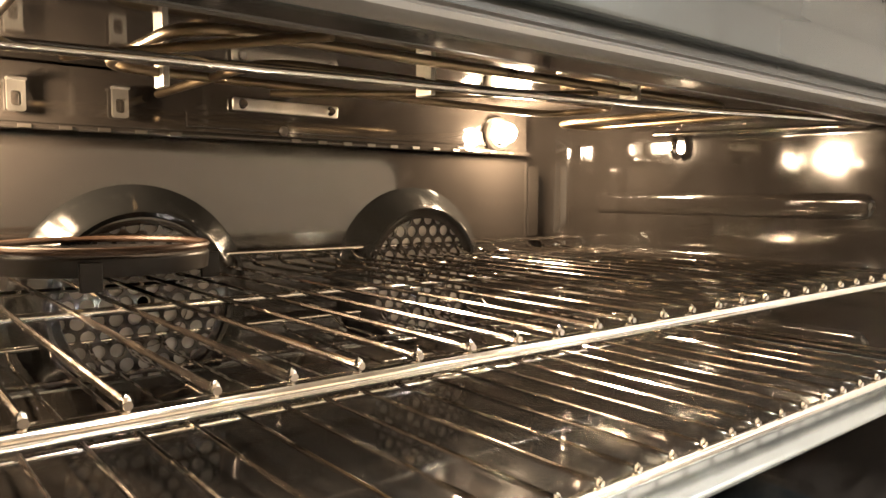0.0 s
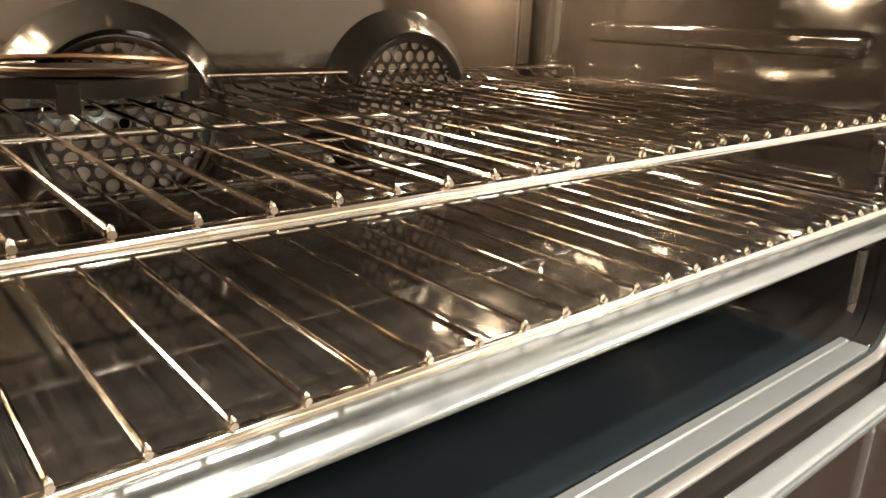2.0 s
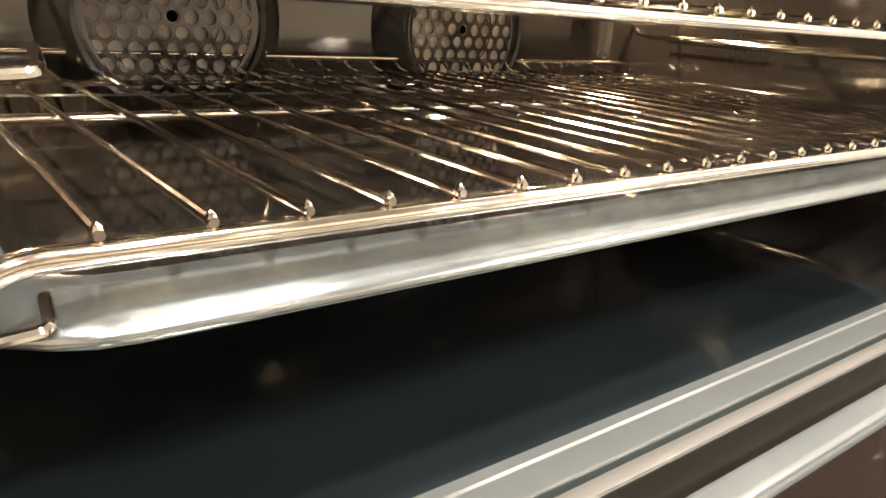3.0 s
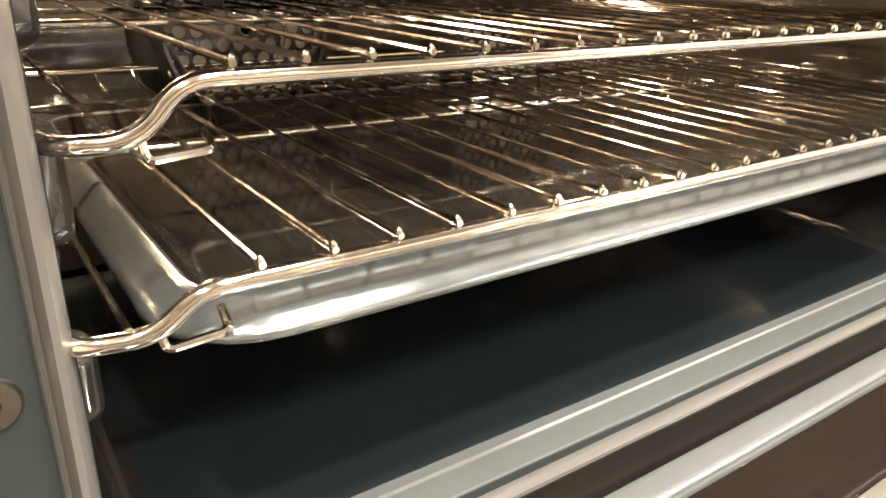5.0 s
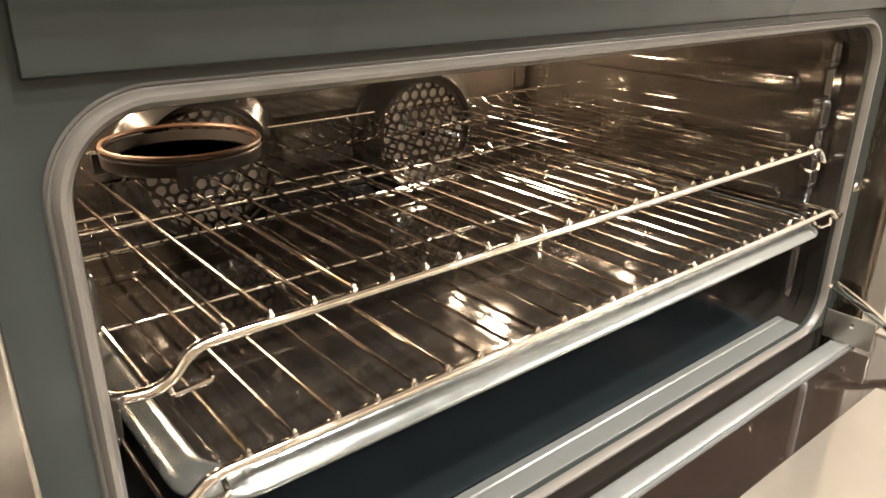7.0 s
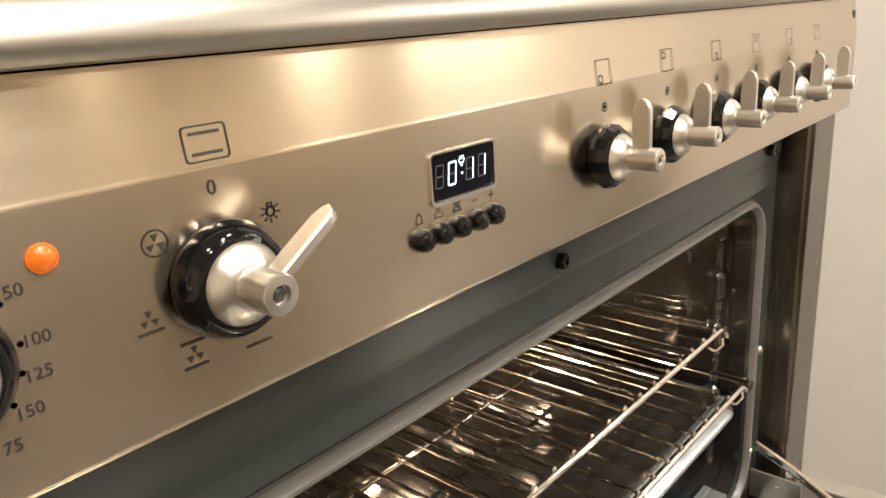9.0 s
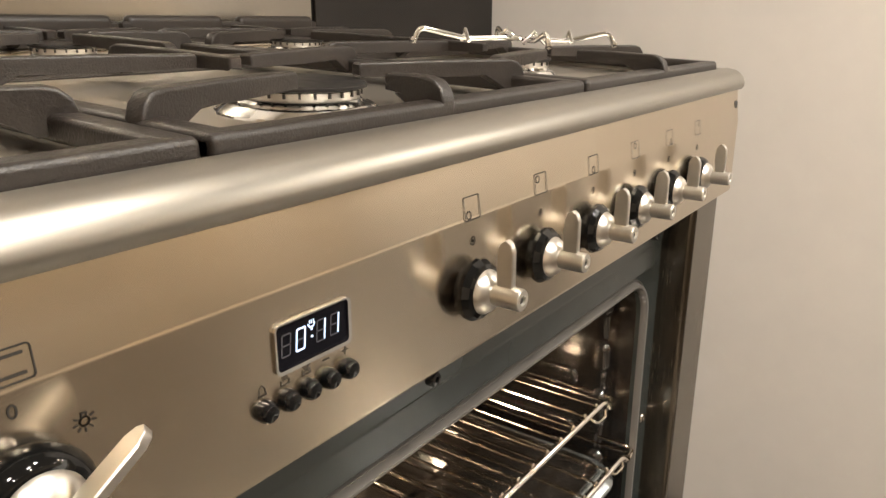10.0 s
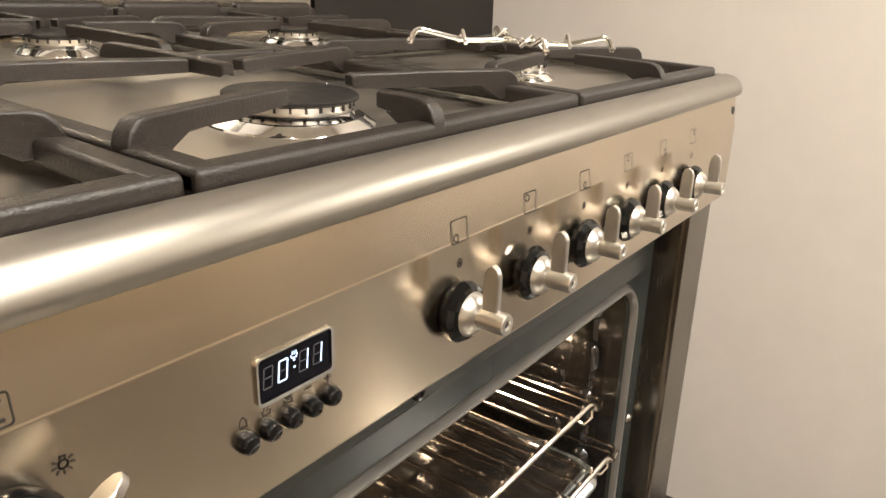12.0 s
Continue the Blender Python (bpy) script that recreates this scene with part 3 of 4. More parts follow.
hob = part("hob_top", loft(sections, cap=(True, True)), RIM_STEEL_DIMMED, cooker, "stainless steel hob with a rounded front rim")
well = loft([[(L, y, z), (R, y, z)] for y, z in ((0.0335, PT + 0.0097), (0.20, PT + 0.0088), (0.40, PT + 0.0088), (BACK - 0.03, PT + 0.0098), (BACK - 0.028, PT + 0.012), (BACK, PT + 0.012), (BACK, PT - 0.005))], close_ring=False)
part("hob_well", well, HOB_STEEL, hob)
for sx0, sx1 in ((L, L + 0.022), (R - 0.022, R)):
    part("side_rim", box(sx0, sx1, 0.012, BACK, PT, PT + 0.0180, 0.007, segs=4), RIM_STEEL_DIMMED, hob)
part("rear_vent", box(L + 0.02, R - 0.02, BACK - 0.055, BACK - 0.004, PT + 0.008, PT + 0.0135, 0.002), STEEL, hob)
WELL = PT + 0.0092


def burner(cx, cy, r, parent):
    base = part("burner", lathe([(r * 1.28, 0.0), (r * 1.27, 0.0012), (r * 1.10, 0.0052), (r * 1.06, 0.0056), (r * 0.97, 0.0062), (r * 0.93, 0.008), (r * 0.9, 0.003)], (cx, cy, WELL), segs=44), CHROME_BRIGHT, parent, "polished gas burner with a black enamel cap")
    part("flame_ring", lathe([(r * 0.88, 0.003), (r * 0.91, 0.0085), (r * 0.93, 0.0130), (r * 0.5, 0.0132)], (cx, cy, WELL), segs=44), KNOB_STEEL, base)
    notch = None
    n = int(22 * r / 0.03)
    for k in range(n):
        a = k * math.tau / n
        bx = bmesh.new()
        bmesh.ops.create_cube(bx, size=1, matrix=Matrix.Translation((cx, cy, WELL + 0.0117)) @ Matrix.Rotation(a, 4, "Z") @ Matrix.Translation((r * 0.93, 0, 0)) @ Matrix.Diagonal((0.0016, 0.0013, 0.0028, 1)))
        part("flame_port", bx, INK, base, smooth=False)
    part("burner_cap", lathe([(r * 0.5, 0.0134), (r * 0.97, 0.0136), (r * 1.02, 0.0144), (r * 1.02, 0.0158), (r * 0.98, 0.0168), (r * 0.6, 0.0172), (0.0, 0.0174)], (cx, cy, WELL), segs=44), BLACK_ENAMEL, base, "flat black enamelled cap")
    part("igniter", lathe([(0.003, 0), (0.003, 0.010), (0.0015, 0.012), (0.0, 0.016)], (cx + r * 1.25, cy + r * 0.5, WELL), segs=12), WHITE_TRIM, base)


BURNERS = [(0.004, 0.122, 0.0375), (0.045, 0.455, 0.027), (-0.29, 0.15, 0.03), (-0.29, 0.445, 0.036), (0.305, 0.15, 0.024), (0.305, 0.445, 0.03)]
for bx_, by_, br_ in BURNERS:
    burner(bx_, by_, br_, hob)

RISE[0] = 0.0
# knobs


def knob(x, z, scale, tilt, parent):
    k = part("control_knob", lathe([(0.0165, 0.0), (0.0176, 0.003), (0.0175, 0.0060), (0.0152, 0.0098), (0.0128, 0.0110), (0.0, 0.0110)] if scale > 1 else [(0.0140, 0.0), (0.0150, 0.002), (0.0162, 0.0040), (0.0160, 0.0062), (0.0140, 0.0092), (0.0115, 0.0102), (0.0, 0.0102)], (x, PY - 0.0005, z), "y", 16 if scale <= 1 else 40), BLACK_GLOSS, parent, "steel lever knob on a glossy black collar", scale > 1)
    part("cone", lathe([(0.0116 * scale, 0.0098), (0.0114 * scale, 0.0114), (0.0098 * scale, 0.0140), (0.0070 * scale, 0.0158), (0.0052 * scale, 0.0165)], (x, PY, z), "y", 36), KNOB_STEEL, k)
    tip = 0.0315 if scale <= 1 else 0.0281
    part("spindle", lathe([(0.0056 * scale, 0.0140), (0.0056 * scale, tip - 0.0009), (0.0051 * scale, tip), (0.0028 * scale, tip + 0.0002), (0.0024 * scale, tip - 0.0013), (0.0, tip - 0.0013)], (x, PY, z), "y", 28), KNOB_STEEL, k)
    part("spindle_screw", lathe([(0.0, tip - 0.0007), (0.0014 * scale, tip - 0.0005), (0.0023 * scale, tip - 0.0012)], (x, PY, z), "y", 6), INK, k)
    hgt, th, ya, yb = (0.0310, 0.0019, 0.0172, 0.0246) if scale > 1 else (0.0285, 0.0019, 0.0178, 0.0264)
    outline = [(ya, 0.002), (ya - 0.0005, 0.012), (ya, hgt - 0.005), (ya + 0.0015, hgt - 0.0015), ((ya + yb) / 2, hgt), (yb - 0.0015, hgt - 0.0015), (yb, hgt - 0.005), (yb, 0.012), (yb, 0.002)]
    c, s = math.cos(radians(tilt)), math.sin(radians(tilt))
    mid_y = (ya + yb) / 2
    rings = []
    for off, sc in ((th, 0.86), (th * 0.7, 1.0), (-th * 0.7, 1.0), (-th, 0.86)):
        rings.append([(x + off * c + v * s, PY - (mid_y + (u - mid_y) * sc), z - off * s + v * c) for u, v in outline])
    part("lever", loft(rings, cap=(True, True)), KNOB_STEEL, k)
    return k


KZ = 0.7945
for i in range(6):
    knob(-0.0040 + 0.0693 * i, KZ, 1.0, 0, panel)
knob(-0.2190, 0.7975, 1.08, 57, panel)
knob(-0.2940, 0.7975, 1.08, 17, panel)

# printed marks
for i in range(6):
    x = -0.0005 + 0.0693 * i
    sq = stroke(round_rect(x - 0.0066, x + 0.0066, 0.8290, 0.8405, 0.0008, 2), 0.0005, INKY, closed=True)
    dx = (-0.003, -0.003, 0.0, 0.0, 0.003, 0.003)[i]
    dz = (-0.003, 0.003, -0.003, 0.003, -0.003, 0.003)[i]
    stroke(circle(x + dx, 0.8345 + dz, 0.0019), 0.0005, INKY, sq, True)
    part("burner_sign", sq, INK if i < 3 else INK_GREY, panel, smooth=False)
    dot = stroke(circle(x, 0.8180, 0.0021), 0.0005, INKY, None, True)
    stroke(circle(x, 0.8180, 0.0005, 6), 0.0008, INKY, dot, True)
    part("off_mark", dot, INK, panel, smooth=False)
sq = stroke(round_rect(-0.2237, -0.2102, 0.8312, 0.8408, 0.0012, 3), 0.0005, INKY, closed=True)
stroke([(-0.2212, 0.8388), (-0.2127, 0.8388)], 0.0009, INKY, sq)
stroke([(-0.2212, 0.8332), (-0.2127, 0.8332)], 0.0009, INKY, sq)
part("oven_sign", sq, INK, panel, smooth=False)
sq = stroke(round_rect(-0.3090, -0.2955, 0.8312, 0.8408, 0.0012, 3), 0.0005, INKY, closed=True)
stroke(circle(-0.3022, 0.8345, 0.0012), 0.0010, INKY, sq, True)
stroke([(-0.3022, 0.8355), (-0.3022, 0.8388)], 0.0008, INKY, sq)
part("thermostat_sign", sq, INK, panel, smooth=False)
text_mesh("0", 0.0062, -0.2180, INKY, 0.8235, INK, panel)
sg = stroke(circle(-0.2000, 0.8125, 0.0014), 0.0005, INKY, None, True)
stroke([(-0.2007, 0.8140), (-0.2007, 0.8152), (-0.1993, 0.8152), (-0.1993, 0.8140)], 0.0005, INKY, sg)
for k in range(7):
    a = radians(-150 + k * 40) - math.pi / 2 + radians(30)
    stroke([(-0.2 + 0.0023 * math.cos(a), 0.8125 + 0.0023 * math.sin(a)), (-0.2 + 0.0033 * math.cos(a), 0.8125 + 0.0033 * math.sin(a))], 0.0005, INKY, sg)
part("light_sign", sg, INK, panel, smooth=False)


def fan_sign(cx, cz, r, ring_on, bars):
    sg = stroke([(cx, cz), (cx, cz)], 0.001, INKY)
    for k in range(3):
        a = radians(90 + 120 * k)
        p = [(cx + r * 0.15 * math.cos(a), cz + r * 0.15 * math.sin(a)), (cx + r * math.cos(a - 0.4), cz + r * math.sin(a - 0.4)), (cx + r * math.cos(a + 0.4), cz + r * math.sin(a + 0.4))]
        sg.faces.new([sg.verts.new((x, INKY, z)) for x, z in p])
    if ring_on:
        stroke(circle(cx, cz, r * 1.4), 0.0004, INKY, sg, True)
    if bars:
        stroke([(cx - r * 1.3, cz - r * 1.4), (cx + r * 1.3, cz - r * 1.4)], 0.0008, INKY, sg)
    if bars > 1:
        stroke([(cx - r * 1.3, cz + r * 1.5), (cx + r * 1.3, cz + r * 1.5)], 0.0008, INKY, sg)
    part("function_sign", sg, INK, panel, smooth=False)


fan_sign(-0.2370, 0.8125, 0.0026, True, 0)
fan_sign(-0.2425, 0.7925, 0.0026, False, 1)
fan_sign(-0.2315, 0.7780, 0.0026, False, 2)
part("function_sign", stroke([(-0.2145, 0.7735), (-0.2060, 0.7735)], 0.0008, INKY), INK, panel, smooth=False)
DIAL = (-0.3005, 0.7982)
for a, words in ((46, "0"), (23, "50"), (-1, "100"), (-17, "125"), (-34, "150"), (-52, "175"), (-71, "200"), (-91, "225"), (-112, "250"), (-134, "275")):
    c, d = math.cos(radians(a)), math.sin(radians(a))
    part("dial_dot", stroke(circle(DIAL[0] + 0.0268 * c, DIAL[1] + 0.0262 * d, 0.0003, 8), 0.0008, INKY, None, True), INK, panel, smooth=False)
    if words != "0":
        text_mesh(words, 0.0046, DIAL[0] + 0.0305 * c, INKY, DIAL[1] + 0.0315 * d, INK, panel)
lens = part("amber_light", lathe([(0.0031, 0.0), (0.0031, 0.0012), (0.0022, 0.0020), (0.0, 0.0023)], (-0.2648, PY, 0.8165), "y", 20), AMBER, panel, "small glowing amber thermostat light")
part("lens_ring", lathe([(0.0031, 0.0), (0.0037, 0.0), (0.0037, 0.0007), (0.0031, 0.0010)], (-0.2648, PY, 0.8165), "y", 20), AMBER, lens)

# clock
CL = (-0.1292, -0.0918, 0.7985, 0.8165)
clock = part("clock", holed_plate(round_rect(CL[0] - 0.0008, CL[1] + 0.0016, CL[2] - 0.0016, CL[3] + 0.0007, 0.0026, 5), round_rect(CL[0], CL[1], CL[2], CL[3], 0.0018, 5), PY - 0.0014, PY - 0.0001), CHROME_BRIGHT, panel, "digital clock showing 0:11 in white")
part("display", box(CL[0], CL[1], PY - 0.0004, PY - 0.0002, CL[2], CL[3]), DISPLAY, clock, smooth=False)
SEG = {"a": ((0.1, 1), (0.9, 1)), "b": ((1, 0.95), (1, 0.55)), "c": ((1, 0.45), (1, 0.05)), "d": ((0.1, 0), (0.9, 0)), "e": ((0, 0.45), (0, 0.05)), "f": ((0, 0.95), (0, 0.55)), "g": ((0.15, 0.5), (0.85, 0.5))}
lit, ghost = bmesh.new(), bmesh.new()
for gx, on in ((-0.1268, ""), (-0.1195, "abcdef"), (-0.1090, "bc"), (-0.1015, "bc")):
    for key, ends in SEG.items():
        pts = [(gx + u * 0.0042 + 0.10 * (v * 0.0085), 0.8036 + v * 0.0085) for u, v in ends]
        stroke(pts, 0.0007 if key in on else 0.0006, PY - 0.0006, lit if key in on else ghost)
for z in (0.8070, 0.8100):
    stroke([(-0.1113, z), (-0.1111, z)], 0.0008, PY - 0.0006, lit)
stroke([(-0.1130, 0.8122), (-0.1122, 0.8110), (-0.1102, 0.8110), (-0.1096, 0.8122)], 0.0005, PY - 0.0006, lit)
for k in range(3):
    stroke([(-0.1121 + k * 0.001, 0.8124), (-0.1121 + k * 0.001, 0.8136)], 0.0004, PY - 0.0006, lit)
part("lit_digits", lit, LIT, clock, "white glowing digits", smooth=False)
part("unlit_digits", ghost, GHOST, clock, smooth=False)
for i, bx_ in enumerate((-0.1365, -0.1256, -0.1148, -0.1040, -0.0932)):
    part("clock_button", lathe([(0.0045, 0.0), (0.0045, 0.0015), (0.0040, 0.0035), (0.0032, 0.0045), (0.0, 0.0050)], (bx_ + 0.0005, PY, 0.7860), "y", 20), BLACK_GLOSS, panel)
    z = 0.7942
    if i == 0:
        sg = stroke([(bx_ - 0.0017, z - 0.0018), (bx_ - 0.0013, z + 0.0008), (bx_, z + 0.0022), (bx_ + 0.0013, z + 0.0008), (bx_ + 0.0017, z - 0.0018)], 0.0004, INKY, closed=True)
    elif i in (1, 2):
        sg = stroke([(bx_ - 0.0020, z), (bx_ - 0.0020, z - 0.0018), (bx_ + 0.0020, z - 0.0018), (bx_ + 0.0020, z)], 0.0004, INKY)
        for k in (-1, 0, 1):
            stroke([(bx_ + k * 0.001, z), (bx_ + k * 0.001, z + 0.0020)], 0.0003, INKY, sg)
        if i == 2:
            stroke([(bx_ - 0.0022, z - 0.0020), (bx_ + 0.0022, z + 0.0020)], 0.0004, INKY, sg)
            stroke([(bx_ - 0.0022, z + 0.0020), (bx_ + 0.0022, z - 0.0020)], 0.0004, INKY, sg)
    else:
        sg = stroke([(bx_ - 0.0016, z), (bx_ + 0.0016, z)], 0.0005, INKY)
        if i == 4:
            stroke([(bx_, z - 0.0018), (bx_, z + 0.0018)], 0.0005, INKY, sg)
    part("button_sign", sg, INK, panel, smooth=False)

# ---- wire shelves ----


def wire_shelf(y0, z, first, pitch, n, bend_x, mids, rear, drop, label):
    shelf = thing("wire_shelf", (CX, 0.2, z - 0.02), label, "oven shelf", "oven shelves")
    end = 0.0375
    xl, xr = bend_x, 2 * 0.0045 - bend_x
    zf = z - 0.0042
    loop = [(xl - end, 0.36, zf - drop), (xl - end, y0 + 0.004, zf - drop), (xl - 0.013, y0, zf - drop), (xl, y0, zf), (xr, y0, zf), (xr + 0.013, y0, zf - drop), (xr + end, y0 + 0.004, zf - drop), (xr + end, 0.36, zf - drop)]
    part("frame_bar", tube(rounded(loop, 0.010, 6), 0.0031, 14), CHROME, shelf)
    for sx, d in ((xl, 1), (xr, -1)):
        hook = rounded([(sx - 0.012 * d, y0 + 0.004, zf - drop), (sx - 0.011 * d, y0 + 0.003, zf - drop - 0.007), (sx + 0.009 * d, y0 + 0.003, zf - drop - 0.0055), (sx + 0.0095 * d, y0 + 0.012, zf - drop - 0.001)], 0.003)
        part("stop_hook", tube(hook, 0.0016, 8), CHROME, shelf)
    wire = None
    for i in range(n):
        x = first + i * pitch
        if wire is None:
            run = [(x, y0 - 0.0026, z + 0.0004), (x, y0 + 0.003, z + 0.0004), (x, rear - 0.012, z + 0.0004), (x, rear, z + 0.0075)]
            wb = tube(rounded(run, 0.006, 3), 0.00135, 8)
            lathe([(0.0, -0.0020), (0.0014, -0.0013), (0.0017, 0.0), (0.0012, 0.0016), (0.0, 0.0026)], (x, y0 - 0.0006, z + 0.0008), segs=8, bm=wb)
            wire = part("cross_wire", wb, CHROME, shelf)
        else:
            repeat(wire, i * pitch)
    for my, r in mids:
        part("mid_bar", tube([(xl - end, my, z - 0.003), (xr + end, my, z - 0.003)], r, 10), CHROME, shelf)
    part("rear_bar", tube(rounded([(xl - end, rear - 0.02, zf - drop), (xl - end, rear + 0.002, zf - drop + 0.004), (xl - 0.025, rear + 0.002, z + 0.0085), (xr + 0.025, rear + 0.002, z + 0.0085), (xr + end, rear + 0.002, zf - drop + 0.004), (xr + end, rear - 0.02, zf - drop)], 0.008), 0.0022, 10), CHROME, shelf)
    part("rear_rail", tube([(xl - end, 0.352, zf - 0.001), (xr + end, 0.352, zf - 0.001)], 0.0018, 8), CHROME, shelf)
    for sx in (xl - end * 0.55, xr + end * 0.55):
        part("side_wire", tube([(sx, y0 + 0.001, zf - drop + 0.003), (sx, 0.36, zf - drop + 0.003)], 0.0013, 8), CHROME, shelf)
    return shelf


wire_shelf(0.052, 0.576, -0.2875, 0.02405, 25, -0.303, ((0.236, 0.0024),), 0.403, 0.0165, "chromed wire shelf with a raised rear edge, on the upper runners")
wire_shelf(0.0325, 0.518, -0.2900, 0.0248, 24, -0.309, ((0.209, 0.0024),), 0.403, 0.0115, "chromed wire shelf lying over the black baking tray")

# ---- baking tray ----
tray = thing("baking_tray", (CX, 0.2, 0.475), "black enamelled baking tray with pale rolled rim under a shelf", "baking tray")


def tray_ring(d, z):
    return [(x, y, z) for x, y in round_rect(-0.304 - d, 0.311 + d, 0.047 - d, 0.372 + d, max(0.004, 0.022 + d))]


bm = loft([tray_ring(d, z) for d, z in ((-0.030, 0.4845), (-0.010, 0.4850), (-0.001, 0.4890), (-0.0012, 0.5020), (-0.0018, 0.5024), (-0.004, 0.4985), (-0.009, 0.4905), (-0.014, 0.4880), (-0.020, 0.4872), (-0.030, 0.4870))], cap=(True, True))
pan = part("pan", bm, TRAY_ENAMEL, tray, "glossy black enamelled pan")
part("rolled_rim", loft([tray_ring(d, z) for d, z in ((-0.0008, 0.4960), (0.0050, 0.4925), (0.0125, 0.4905), (0.0146, 0.4906), (0.0156, 0.4918), (0.0156, 0.4932), (0.0147, 0.4946), (0.0125, 0.4964), (0.0050, 0.5022), (0.0028, 0.5034), (0.0010, 0.5038), (-0.0008, 0.5028), (-0.0008, 0.4960))]), TRAY_RIM, tray, "pale grey sloping rim with a rolled edge")

# ---- ring stand on the upper shelf ----
stand = thing("wok_ring", (-0.190, 0.336, 0.578), "black iron wok ring with rusty rim standing on the shelf", "wok ring")
RC, RR = (-0.196, 0.337), 0.060
RUST = material("rusty_iron", (0.060, 0.034, 0.021), 0.45, 0.3, 120, 0.35, 0.3, 0.06, 300)
part("band", lathe([(RR, 0.007), (RR + 0.002, 0.0075), (RR + 0.003, 0.0165), (RR + 0.002, 0.018), (RR - 0.001, 0.0175), (RR - 0.002, 0.009), (RR, 0.007)], (*RC, 0.578), segs=56), BLACK_ENAMEL, stand)
part("rim", tube([(RC[0] + (RR + 0.001) * math.cos(k * math.tau / 56), RC[1] + (RR + 0.001) * math.sin(k * math.tau / 56), 0.5995) for k in range(56)], 0.0023, 8, closed=True), RUST, stand, "rust-brown upper rim")
for k in range(4):
    a = radians(160 + 90 * k)
    px_, py_ = RC[0] + (RR + 0.003) * math.cos(a), RC[1] + (RR + 0.003) * math.sin(a)
    part("foot", box(px_ - 0.006, px_ + 0.006, py_ - 0.002, py_ + 0.002, 0.5775, 0.594, 0.001), BLACK_ENAMEL, stand)

# ---- pan supports ----
RISE[0] = 0.041


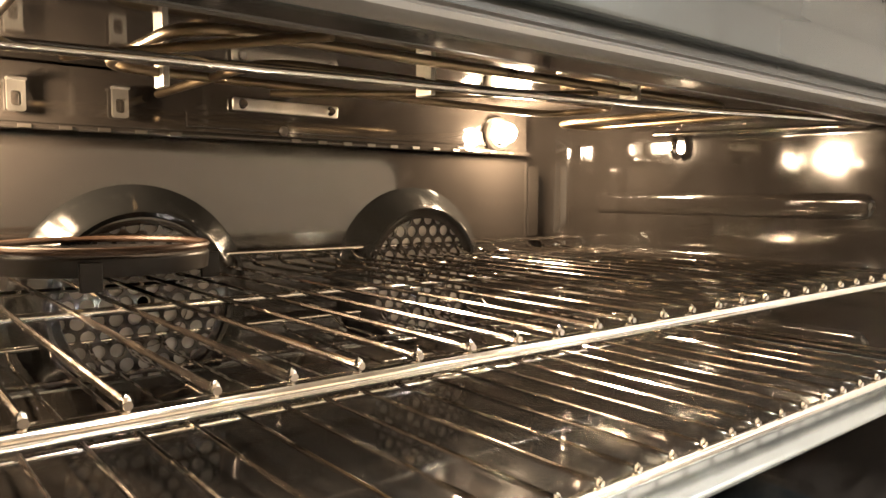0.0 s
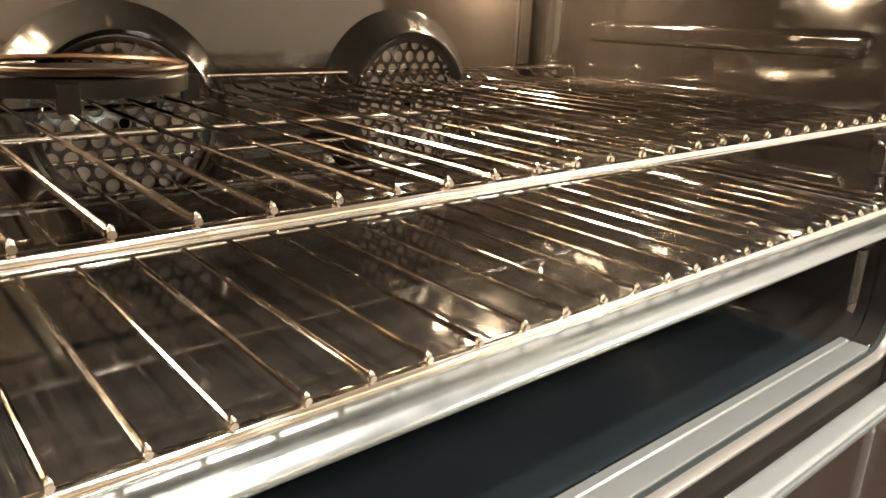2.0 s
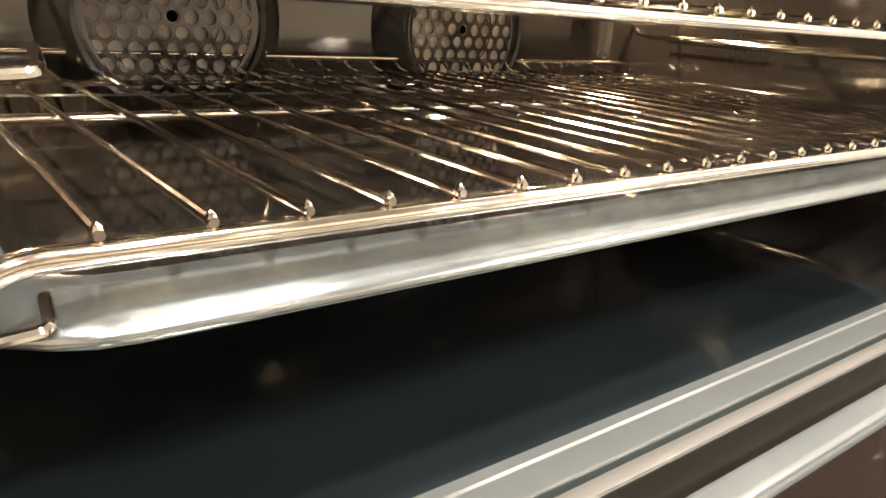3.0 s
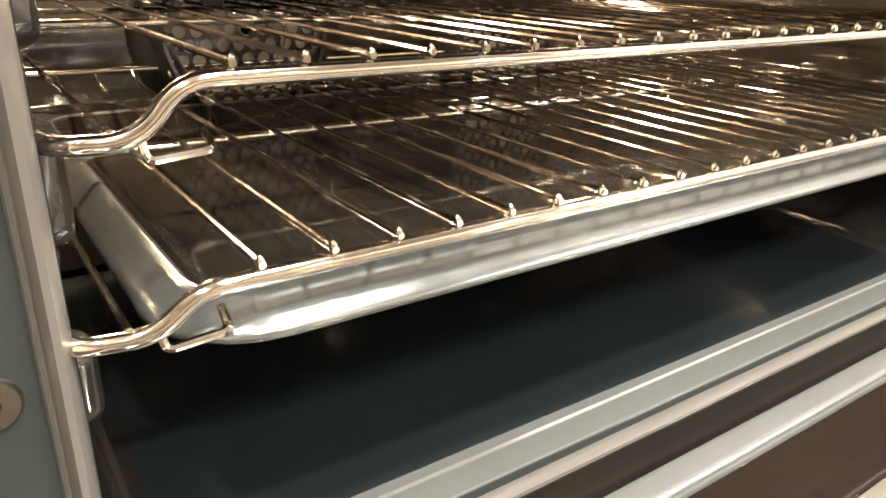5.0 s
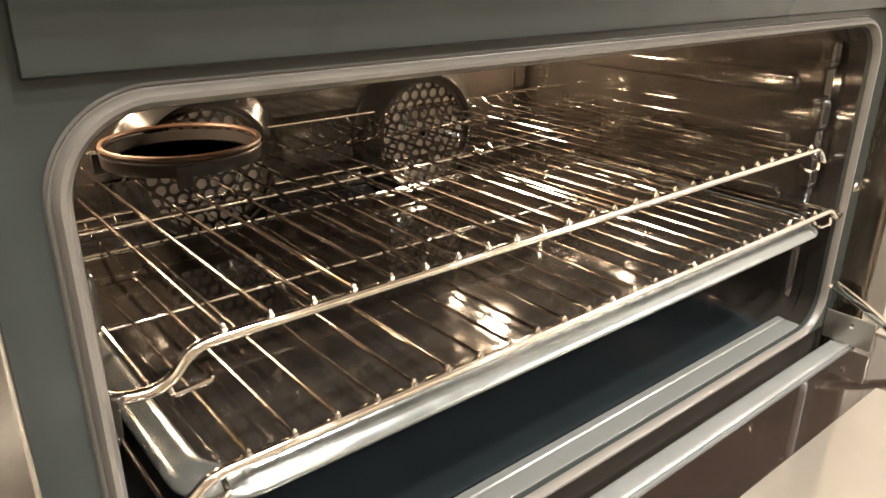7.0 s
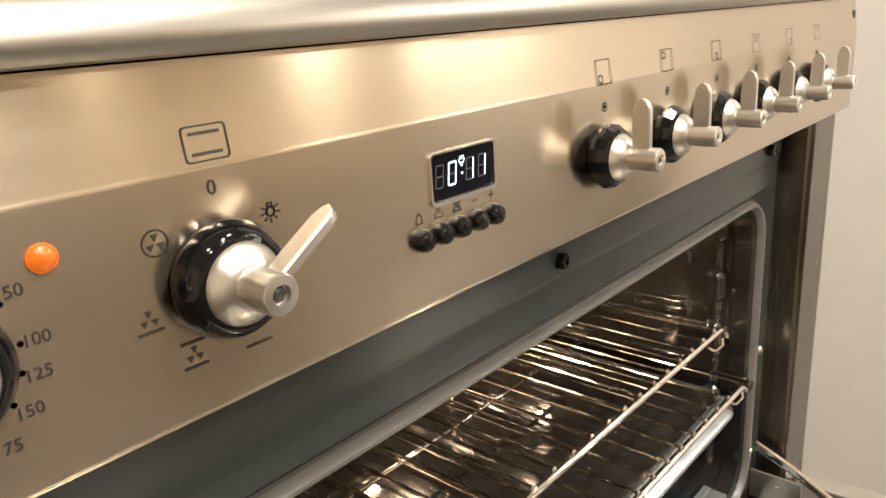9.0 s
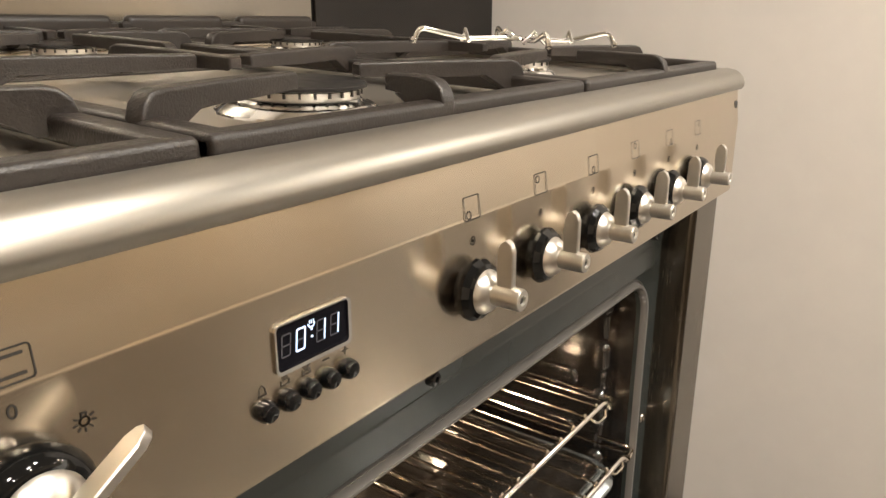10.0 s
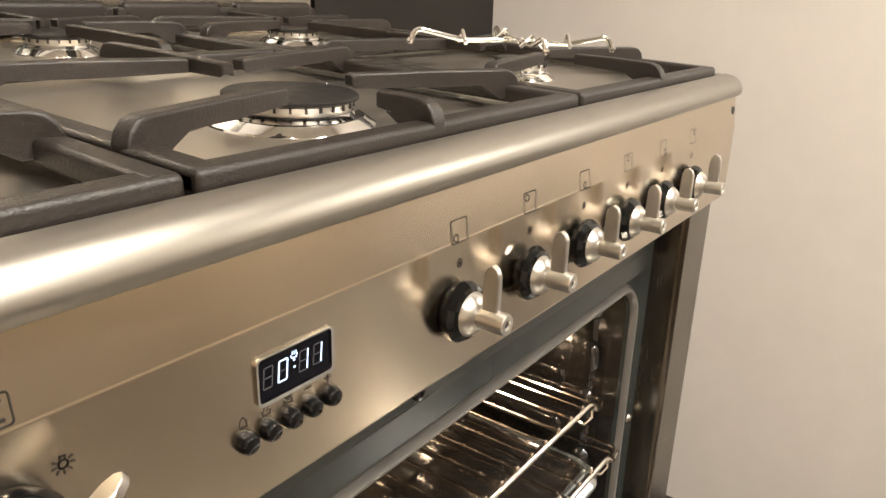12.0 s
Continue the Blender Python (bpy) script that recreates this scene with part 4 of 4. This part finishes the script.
def pan_support(x0, x1, burners):
    g = thing("pan_support", ((x0 + x1) / 2, 0.3, WELL), "dark cast iron pan support lying on the steel hob", "pan support", "pan supports")
    y0, y1, zb = 0.0255, 0.560, WELL + 0.0100
    w = 0.0068
    mid = (y0 + y1) / 2 + 0.01
    for y, top in ((y0, 0.0055), (mid, 0.0055), (y1, 0.0200)):
        part("cross_rail", box(x0, x1, y - w, y + w, zb - 0.0055, zb + top, 0.0028, segs=3), IRON, g)
    for x in (x0 + 0.068, x1 - 0.068):
        part("rear_lug", box(x - 0.062, x + 0.062, y1 - w - 0.001, y1 + w + 0.001, zb + 0.004, zb + 0.0265, 0.007, segs=4), IRON, g)
    for x in (x0 + w, x1 - w):
        part("side_rail", box(x - w, x + w, y0 - w + 0.0005, y1 + w - 0.0005, zb - 0.0052, zb + 0.0058, 0.0028, segs=3), IRON, g)
    for x in (x0 + w, x1 - w):
        for y in (y0 + 0.012, y1):
            part("foot", box(x - 0.005, x + 0.005, y - 0.005, y + 0.005, WELL - 0.0005, zb - 0.004, 0.001), IRON, g)

    def finger(ax, ay, bx, by):
        d = Vector((bx - ax, by - ay, 0))
        n = d.length
        d.normalize()
        e = Vector((-d.y, d.x, 0))
        shape = [(-0.0066, -0.003), (-0.0070, 0.0050), (-0.0050, 0.0112), (-0.0010, 0.0148), (0.0045, 0.0162), (n * 0.55, 0.0165), (n - 0.0015, 0.0158), (n, 0.0145), (n, 0.0090), (n * 0.55, 0.0078), (0.026, 0.0055), (0.016, 0.0005), (0.009, -0.0035)]
        rings = []
        for off, sc in ((-0.0050, 0.0014), (-0.0042, 0.0003), (-0.0032, 0), (0.0032, 0), (0.0042, 0.0003), (0.0050, 0.0014)):
            rings.append([Vector((ax, ay, zb)) + d * (u + (sc if u < n / 2 else -sc)) + e * off + Vector((0, 0, v + (sc if v < 0.007 else -sc))) for u, v in shape])
        part("finger", loft(rings, cap=(True, True)), IRON, g)

    for cx, cy, r in burners:
        gap = r * 0.9
        front = cy < 0.3
        finger(x0 + w, cy - 0.055 if front else cy - 0.03, cx - gap, cy - 0.030 if front else cy - 0.005)
        finger(x1 - w, cy - 0.052 if front else cy - 0.02, cx + gap, cy - 0.012 if front else cy)
        finger(x0 + w, cy + 0.11 if front else cy + 0.05, cx + 0.01 - gap * 0.5, cy + 0.085 if front else cy + 0.03)
        finger(cx + 0.002, y0 if front else y1, cx + 0.004, cy - gap - 0.03 if front else cy + gap)
        finger(x1 - w, cy + 0.10 if front else cy + 0.05, cx + gap * 0.6, cy + 0.07 if front else cy + 0.03)
        finger(cx, mid, cx, cy + gap + 0.02 if front else cy - gap)
    return g


pan_support(L + 0.024, -0.138, BURNERS[2:4])
pan_support(-0.134, 0.158, BURNERS[0:2])
pan_support(0.162, R - 0.024, BURNERS[4:6])

# ---- chrome trivet on the pan support ----
TZ = WELL + 0.0100 + 0.0168
triv = thing("chrome_trivet", (0.27, 0.135, TZ), "small bright chrome wire trivet lying on the pan support", "trivet")
tc = Vector((0.275, 0.138, TZ + 0.007))
for k, (ex, ey) in enumerate(((0.205, 0.192), (0.330, 0.080), (0.245, 0.095), (0.315, 0.185))):
    e = Vector((ex, ey, TZ + 0.0125))
    mid = tc.lerp(e, 0.55)
    line = rounded([tc, (mid.x, mid.y, TZ + 0.006), (e.x, e.y, TZ + 0.014), (e.x + (e.x - tc.x) * 0.06, e.y + (e.y - tc.y) * 0.06, TZ + 0.002)], 0.006)
    arm = part("arm", tube(line, 0.0022, 10), CHROME_BRIGHT, triv)
    part("ball_foot", lathe([(0.0, -0.003), (0.0026, -0.0015), (0.003, 0), (0.0026, 0.0015), (0.0, 0.003)], (e.x + (e.x - tc.x) * 0.06, e.y + (e.y - tc.y) * 0.06, TZ + 0.004), segs=12), CHROME_BRIGHT, arm)
    side = (e - tc).cross(Vector((0, 0, 1))).normalized() * 0.010
    part("cross_bar", tube([mid - side + Vector((0, 0, -0.006)), mid + Vector((0, 0, 0.003)), mid + side + Vector((0, 0, -0.006))], 0.0017, 8), CHROME_BRIGHT, triv)
part("centre_ring", tube([(tc.x + 0.012 * math.cos(k * math.tau / 24), tc.y + 0.012 * math.sin(k * math.tau / 24), TZ + 0.007) for k in range(24)], 0.0018, 8, closed=True), CHROME_BRIGHT, triv)
RISE[0] = 0.0
